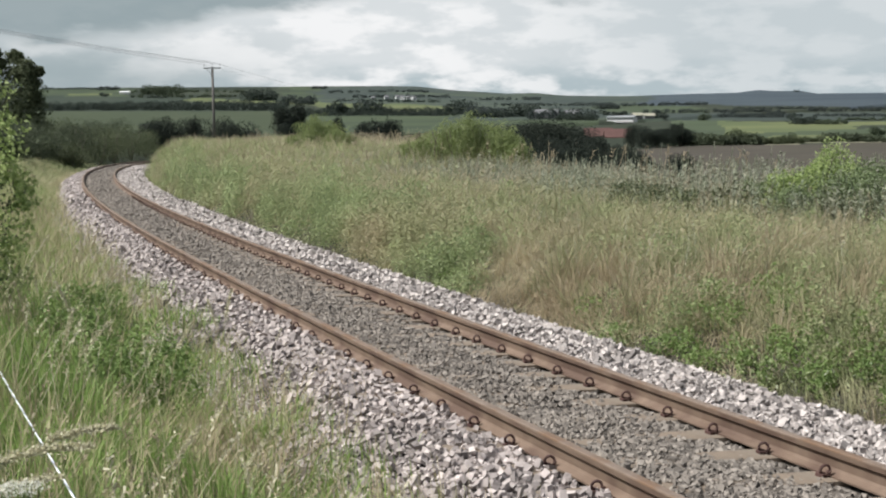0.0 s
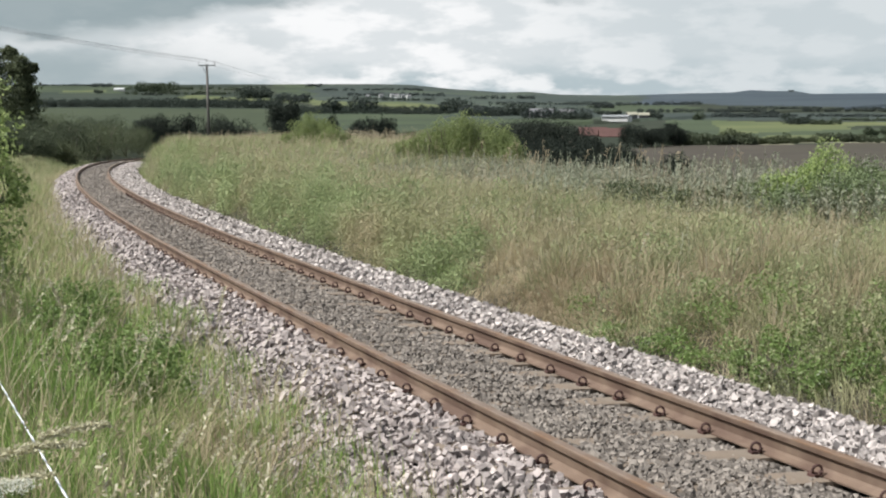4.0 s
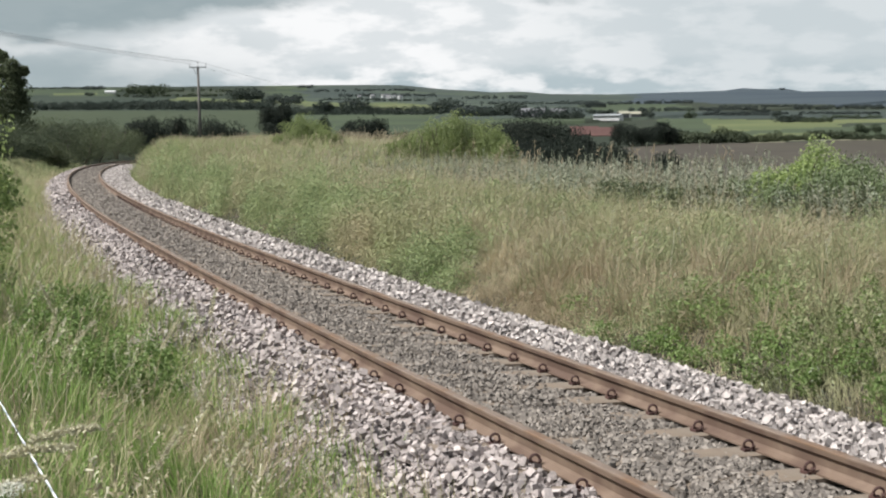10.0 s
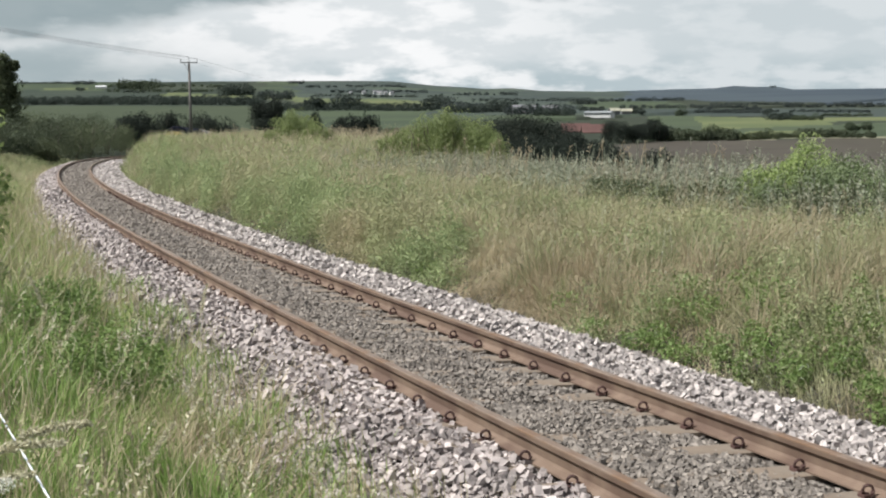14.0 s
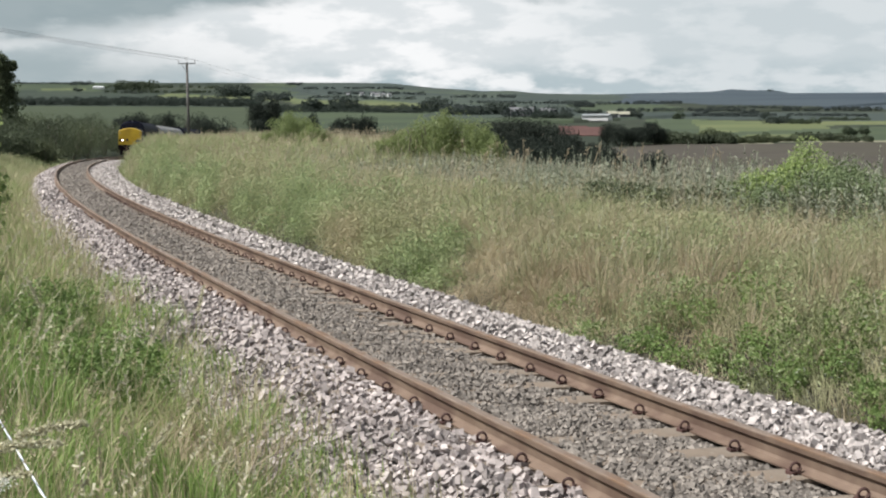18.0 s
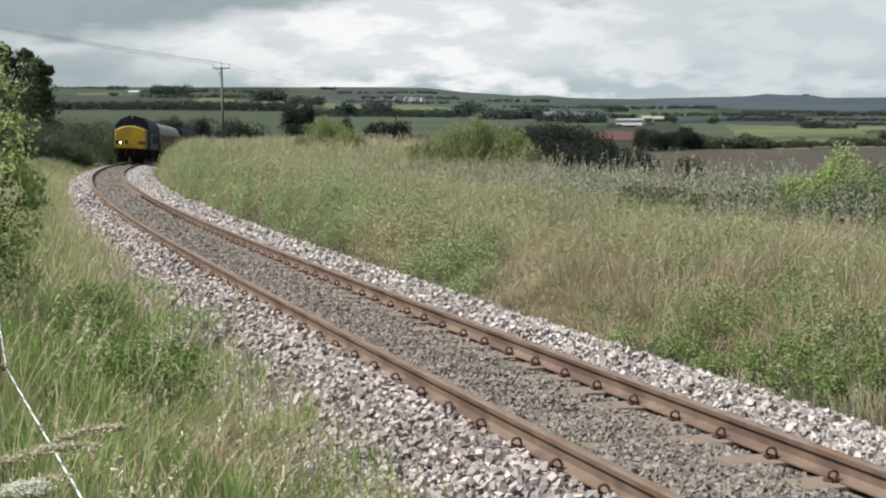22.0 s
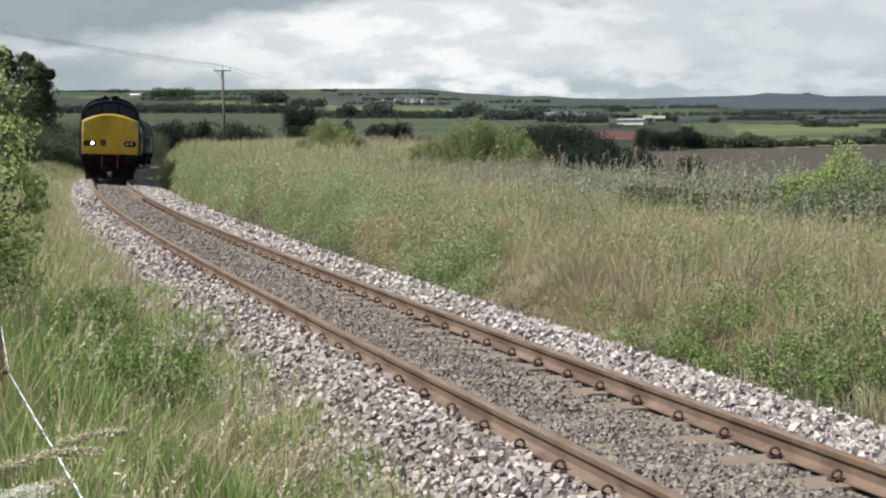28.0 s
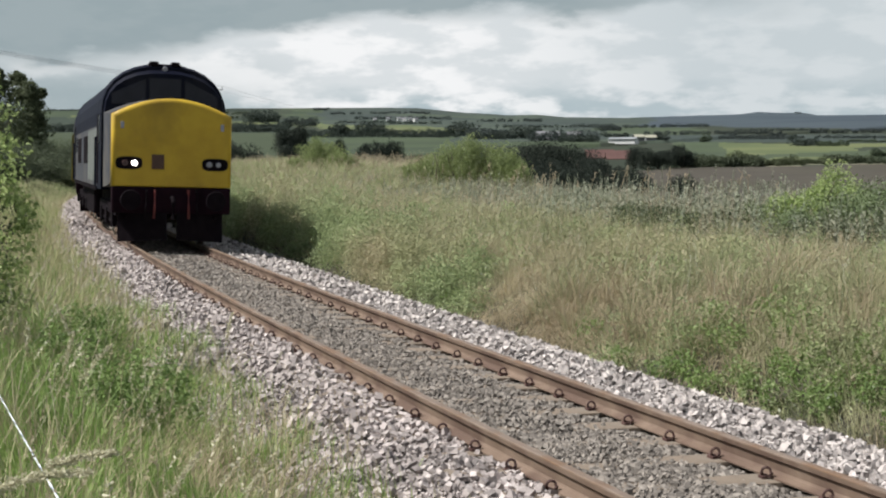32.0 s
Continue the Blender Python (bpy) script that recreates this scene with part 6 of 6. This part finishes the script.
def loco_end(ob, back, lit):
    """One cab end; back turns it to the other end of the body."""
    flip = Matrix.Rotation(math.pi, 4, "Z")
    flip.translation = (-LOCO_LEN, 0, 0)

    def put(name, bm, mat, label="", parent=ob, smooth=False):
        if back:
            bmesh.ops.transform(bm, matrix=flip, verts=bm.verts)
        return part(name, bm, mat, parent, label, smooth=smooth)

    # nose: yellow front with rounded edges, and blue flanks
    bm = bmesh.new()
    rings = [(-0.40, nose_outline(1.225, 1.25, 2.74, 3.09, 16))]
    for k in range(7):
        q = k / 6 * math.pi / 2
        g = 0.08 * (1 - math.cos(q))
        rings.append((-0.08 + 0.08 * math.sin(q), nose_outline(1.224 - g, 1.25 + 0.4 * g, 2.738 - g, 3.088 - g * 1.15, 16)))
    loft(bm, rings)
    nose = put("nose_front", bm, M_YELLOW, "warning yellow nose", smooth=False)
    for f in nose.data.polygons:
        f.use_smooth = abs(f.normal.x) < 0.999
    bm = bmesh.new()
    loft(bm, [(NOSE_BACK - 0.05, nose_outline(1.30, 1.20, 2.80, 3.14)), (-0.402, nose_outline(1.228, 1.30, 2.75, 3.10))])
    put("nose_flank", bm, M_BLUE, "blue-grey nose flanks")
    # lamp irons on the nose front
    for y in (-1.02, 1.02):
        bm = bmesh.new()
        box(bm, -0.06, 0.03, y - 0.035, y + 0.035, 2.44, 2.58, 0.01)
        put("lamp_iron", bm, M_LAMP_OFF, "pale lamp iron", nose)
    # middle panel and door lines on the nose front
    bm = bmesh.new()
    box(bm, 0.005, 0.03, -0.42, -0.17, 1.62, 1.92, 0.008)
    put("nose_plate", bm, M_BROWNPLATE, "dark brown square plate", nose)
    for y in (1.0, -1.0):
        bm = bmesh.new()
        b = bmesh.new()
        bmesh.ops.create_circle(b, cap_ends=True, segments=28, radius=1)
        for v in b.verts:
            v.co.x, v.co.y = (math.copysign(abs(c) ** 0.6, c) for c in v.co.xy)
        bmesh.ops.transform(b, matrix=Matrix.Translation((0.012, y * 0.86 + 0.02 * (1 if y > 0 else -1), 1.735)) @ Matrix.Rotation(math.pi / 2, 4, "Y") @ Matrix.Diagonal((0.13, 0.27, 1, 1)), verts=b.verts)
        r_ = bmesh.ops.extrude_face_region(b, geom=b.faces[:])
        bmesh.ops.translate(b, verts=[v for v in r_["geom"] if isinstance(v, bmesh.types.BMVert)], vec=(-0.05, 0, 0))
        join_into(bm, b)
        recess = put("lamp_recess", bm, M_UNDER, "dark oval lamp recess", nose)
        for dy, rad, mat, nm in ((-0.10, 0.065, M_MARKER if (lit and y < 0) else M_LAMP_OFF, "marker_lamp"), (0.09, 0.058, M_LAMP_ON if (lit and y < 0) else M_LAMP_OFF, "headlamp")):
            bm = bmesh.new()
            cyl(bm, (0.008, y * 0.86 + dy, 1.735), (0.035, y * 0.86 + dy, 1.735), rad, rad * 0.8, 16)
            put(nm, bm, mat, "", recess)
    # cab front above the nose, with windscreen panes
    bm = bmesh.new()
    loft(bm, [(NOSE_BACK - 1.45, arch(1.35, 1.15, 2.82, 3.92)), (NOSE_BACK - 0.32, arch(1.35, 1.15, 2.82, 3.92)), (NOSE_BACK - 0.16, arch(1.34, 1.15, 2.80, 3.86))])
    cab = put("cab", bm, M_NAVY, "navy blue driving cab")
    bm = bmesh.new()
    loft(bm, [(NOSE_BACK - 0.158, arch(1.30, 2.6, 2.82, 3.78)), (NOSE_BACK - 0.06, arch(1.28, 2.6, 2.80, 3.70))])
    put("windscreen_surround", bm, M_NAVY, "", cab)
    for y0, y1 in ((-1.14, -0.42), (-0.34, 0.34), (0.42, 1.14)):
        bm = bmesh.new()
        zt = [3.62 - 0.26 * (yy / 1.14) ** 2 * 1.5 for yy in (y0, y1)]
        vs = [(NOSE_BACK - 0.058, y0, 3.0), (NOSE_BACK - 0.058, y1, 3.0), (NOSE_BACK - 0.075, y1, zt[1]), (NOSE_BACK - 0.075, y0, zt[0])]
        f0 = [bm.verts.new(Vector(v) + Vector((0.02, 0, 0))) for v in vs]
        f1 = [bm.verts.new(v) for v in vs]
        bm.faces.new(f0)
        bm.faces.new(f1[::-1])
        for i in range(4):
            bm.faces.new((f0[i], f0[(i + 1) % 4], f1[(i + 1) % 4], f1[i]))
        put("windscreen_pane", bm, M_GLASS, "dark windscreen glass", cab)
    # horn cover on the cab roof
    bm = bmesh.new()
    box(bm, NOSE_BACK - 0.75, NOSE_BACK - 0.2, -0.36, 0.36, 3.80, 3.91, 0.04)
    horns = put("horn_box", bm, M_UNDER, "dark horn cover", cab)
    for y in (-0.23, 0.23):
        bm = bmesh.new()
        box(bm, NOSE_BACK - 0.55, NOSE_BACK - 0.15, y - 0.09, y + 0.09, 3.86, 3.96, 0.03)
        put("horn", bm, M_UNDER, "", horns)
    bm = bmesh.new()
    cyl(bm, (NOSE_BACK - 0.16, 0, 3.80), (NOSE_BACK - 0.12, 0, 3.80), 0.06, 0.05, 12)
    put("roof_lamp", bm, M_LAMP_OFF, "", cab)
    # cab side windows and doors
    for y in (1.352, -1.352):
        for xa, xb, z0, z1, nm, mat in ((NOSE_BACK - 0.95, NOSE_BACK - 0.4, 2.15, 2.78, "cab_window", M_GLASS), (NOSE_BACK - 1.42, NOSE_BACK - 1.05, 1.25, 2.80, "cab_door", M_UNDER)):
            bm = bmesh.new()
            box(bm, xa, xb, y - 0.012, y + 0.012, z0, z1, 0.01)
            put(nm, bm, mat, "", cab)
        bm = bmesh.new()
        for xr in (NOSE_BACK - 1.0, NOSE_BACK - 1.46):
            cyl(bm, (xr, y + math.copysign(0.05, y), 1.2), (xr, y + math.copysign(0.05, y), 2.3), 0.015, 0.015, 6)
        put("handrail", bm, M_NAVY, "", cab)
    # buffer beam, buffers, coupling, hoses
    bm = bmesh.new()
    box(bm, -0.30, -0.02, -1.22, 1.22, 0.70, 1.245, 0.04)
    beam = put("buffer_beam", bm, M_BEAM, "dirty maroon buffer beam")
    for sg in (-1, 1):
        bm = bmesh.new()
        quad = [(0.06, sg * 0.10, 0.72), (0.06, sg * 0.10, 0.16), (-0.22, sg * 1.08, 0.10), (-0.22, sg * 1.08, 0.72)]
        f0 = [bm.verts.new(Vector(v) + Vector((0.05 if i in (1, 2) else 0, 0, 0))) for i, v in enumerate(quad)]
        f1 = [bm.verts.new(Vector(v) + Vector((-0.05, 0, 0))) for v in quad]
        bm.faces.new(f0)
        bm.faces.new(f1[::-1])
        for i in range(4):
            bm.faces.new((f0[i], f0[(i + 1) % 4], f1[(i + 1) % 4], f1[i]))
        for y in (0.4, 0.9):
            cyl(bm, (-0.08, sg * y, 0.6), (-0.2, sg * y, 0.95), 0.04, 0.04, 6)
        put("snow_plough", bm, M_UNDER, "near-black plough blade", beam)
    for y in (-0.865, 0.865):
        bm = bmesh.new()
        cyl(bm, (-0.1, y, 0.98), (0.36, y, 0.98), 0.13, 0.11, 14)
        cyl(bm, (0.36, y, 0.98), (0.42, y, 0.98), 0.21, 0.20, 20)
        put("buffer", bm, M_UNDER, "near-black round buffer", beam)
    bm = bmesh.new()
    tube(bm, [(-0.05, 0, 1.03), (0.22, 0, 1.03), (0.28, 0, 0.95), (0.24, 0, 0.6)], 0.045, 8)
    put("coupling", bm, M_UNDER, "", beam)
    for y, mat in ((-0.35, M_RED), (0.33, M_RED), (0.5, M_UNDER), (-0.52, M_UNDER)):
        bm = bmesh.new()
        tube(bm, [(-0.05, y, 1.2), (0.06, y, 1.16), (0.08, y * 1.02, 0.85), (0.04, y * 1.05, 0.6)], 0.026, 7)
        put("brake_hose", bm, mat, "", beam)


def build_loco(label, lit, movers):
    ob = thing("diesel_locomotive", label, "locomotive", "vehicles of the train")
    for back in (False, True):
        loco_end(ob, back, lit and not back)
    x0, x1 = NOSE_BACK - 1.45, -LOCO_LEN - NOSE_BACK + 1.45
    bm = bmesh.new()
    lower = [(1.352, 1.15), (1.352, 2.55), (-1.352, 2.55), (-1.352, 1.15)]
    loft(bm, [(x0, lower), (x1, lower)])
    side = part("body_side", bm, M_BLUE, ob, "blue body sides")
    bm = bmesh.new()
    roof = arch(1.352, 2.552, 2.84, 3.86)
    loft(bm, [(x0, roof), (x1, roof)])
    rf = part("roof", bm, M_NAVY, ob, "dark rounded roof", smooth=False)
    for xc, w in ((-5.2, 1.5), (-8.9, 2.4), (-12.6, 1.2)):
        bm = bmesh.new()
        box(bm, xc - w / 2, xc + w / 2, -0.5, 0.5, 3.8, 3.93, 0.03)
        part("roof_hatch", bm, M_UNDER, rf)
    # pale lettering block, as plain bars, grilles and panels on the flanks
    for y in (1.354, -1.354):
        for xa, xb, z0, z1, mat, nm in ((-4.5, -3.15, 1.3, 2.5, M_PALEPAINT, "emblem_bar"), (-5.8, -4.62, 1.3, 2.5, M_PALEPAINT, "emblem_bar"), (-6.9, -5.95, 1.3, 2.5, M_PALEPAINT, "emblem_bar"),
                                        (-9.2, -7.2, 1.7, 2.4, M_UNDER, "grille"), (-12.8, -10.8, 1.7, 2.4, M_UNDER, "grille"), (-14.2, -13.4, 2.0, 2.45, M_GLASS, "body_window")):
            # the flank in shade goes without its pale bars, to stay dark
            if nm == "emblem_bar" and y > 0:
                continue
            bm = bmesh.new()
            box(bm, xa, xb, y - 0.01, y + 0.01, z0, z1, 0.004)
            part(nm, bm, mat, side)
        bm = bmesh.new()
        box(bm, x1, x0, y - 0.02, y + 0.02, 1.10, 1.2, 0.008)
        part("solebar", bm, M_UNDER, side)
    bm = bmesh.new()
    box(bm, -10.6, -7.0, -1.2, 1.2, 0.42, 1.12, 0.06)
    part("fuel_tank", bm, M_UNDER, ob, "near-black fuel tank")
    bm = bmesh.new()
    box(bm, -LOCO_LEN + 0.3, -0.3, -1.0, 1.0, 0.86, 1.16)
    part("underframe", bm, M_UNDER, ob)
    for xc in (-3.19, -LOCO_LEN + 3.19):
        bogie(ob, xc, (-1.95, 0.0, 1.95), 0.545, movers)
    return ob


COACH_LEN = 19.6


def build_coach(movers):
    ob = thing("inspection_coach", "yellow inspection coach with a pale grey roof coupled behind the locomotive", "railway coach", "vehicles of the train")
    bm = bmesh.new()
    o = [(1.31, 1.05), (1.34, 1.7), (1.30, 2.7), (-1.30, 2.7), (-1.34, 1.7), (-1.31, 1.05)]
    loft(bm, [(0, o), (-COACH_LEN, o)])
    side = part("body_side", bm, M_COACH, ob, "yellow coach body")
    bm = bmesh.new()
    roof = arch(1.302, 2.702, 2.84, 3.72, power=2.2)
    loft(bm, [(0, roof), (-COACH_LEN, roof)])
    rf = part("roof", bm, M_ROOFGREY, ob, "pale grey rounded roof")
    for y in (1, -1):
        for k in range(8):
            bm = bmesh.new()
            xa = -1.9 - k * 2.1
            box(bm, xa - 1.1, xa, y * 1.322 - 0.015, y * 1.322 + 0.015, 1.95, 2.55, 0.01)
            part("window", bm, M_GLASS, side)
        for xa in (-0.35, -COACH_LEN + 1.1):
            bm = bmesh.new()
            box(bm, xa - 0.75, xa, y * 1.328 - 0.02, y * 1.328 + 0.02, 1.1, 2.65, 0.01)
            part("door", bm, M_COACH, side)
    for k in range(6):
        bm = bmesh.new()
        box(bm, -2.6 - k * 2.9, -2.2 - k * 2.9, -0.2, 0.2, 3.68, 3.82, 0.03)
        part("roof_vent", bm, M_ROOFGREY, rf)
    for x in (0.02, -COACH_LEN - 0.02):
        bm = bmesh.new()
        box(bm, x - 0.25, x + 0.25, -0.5, 0.5, 1.1, 3.1, 0.05)
        part("gangway", bm, M_UNDER, ob, "black gangway bellows")
        for y in (-0.865, 0.865):
            bm = bmesh.new()
            sg = 1 if x > -1 else -1
            cyl(bm, (x - sg * 0.2, y, 1.05), (x + sg * 0.4, y, 1.05), 0.1, 0.1, 10)
            cyl(bm, (x + sg * 0.4, y, 1.05), (x + sg * 0.44, y, 1.05), 0.22, 0.22, 16)
            part("buffer", bm, M_UNDER, ob)
    bm = bmesh.new()
    box(bm, -COACH_LEN + 0.1, -0.1, -1.2, 1.2, 0.9, 1.06)
    box(bm, -11.5, -8.5, -1.15, 1.15, 0.45, 0.95, 0.05)
    part("underframe", bm, M_UNDER, ob)
    for xc in (-2.8, -COACH_LEN + 2.8):
        bogie(ob, xc, (-1.3, 1.3), 0.457, movers)
    return ob


LOCO_WHEELS, TAIL_WHEELS, COACH_WHEELS = [], [], []
LEAD = build_loco("blue diesel locomotive with a warning yellow nose leading the train", True, LOCO_WHEELS)
COACH = build_coach(COACH_WHEELS)
TAIL = build_loco("blue diesel locomotive at the rear of the train", False, TAIL_WHEELS)

# the nose of the leading locomotive along the line, by time
FRONT_T = [17, 18, 19, 20, 21, 22, 23, 24, 25, 28, 29, 30, 31, 32]
FRONT_S = [156.89, 147.98, 138.84, 129.66, 120.42, 111.36, 102.48, 93.91, 85.67, 62.11, 54.13, 45.76, 36.94, 27.76]


def front_at(t):
    if t < 17:
        return FRONT_S[0] + (17 - t) * 9.4
    return float(np.interp(t, FRONT_T, FRONT_S))


def seat(s, front_pivot, rear_pivot, backwards=False):
    """The pose of a vehicle whose front stands at s and whose bogies stand that far behind it."""
    a, b = Vector(on_line(s + front_pivot, 0, 0)), Vector(on_line(s + rear_pivot, 0, 0))
    d = (a - b).normalized()
    o = a + d * front_pivot
    if backwards:
        o, d = b - d * front_pivot, -d
    left = Vector((0, 0, 1)).cross(d).normalized()
    up = d.cross(left)
    roll = CANT * (1 if backwards else -1)
    m = Matrix((d, left, up)).transposed().to_4x4()
    m.translation = o
    return m @ Matrix.Rotation(-roll, 4, "X")


def motions():
    """The train comes round the curve; its wheels roll."""
    times = [0.5 * k for k in range(65)]
    walk(LEAD, [(t, seat(front_at(t), 3.19, LOCO_LEN - 3.19)) for t in times])
    walk(COACH, [(t, seat(front_at(t) + 18.75, 2.8, COACH_LEN - 2.8)) for t in times])
    walk(TAIL, [(t, seat(front_at(t) + 39.45, 3.19, LOCO_LEN - 3.19, True)) for t in times])
    ticks = [k / 15 for k in range(481)]
    for wheels, sense in ((LOCO_WHEELS, 1), (COACH_WHEELS, 1), (TAIL_WHEELS, -1)):
        for ob, x, radius in wheels:
            walk(ob, [(t, pose(x, 0, radius) @ Matrix.Rotation(sense * (front_at(0) - front_at(t)) / radius, 4, "Y")) for t in ticks])


motions()
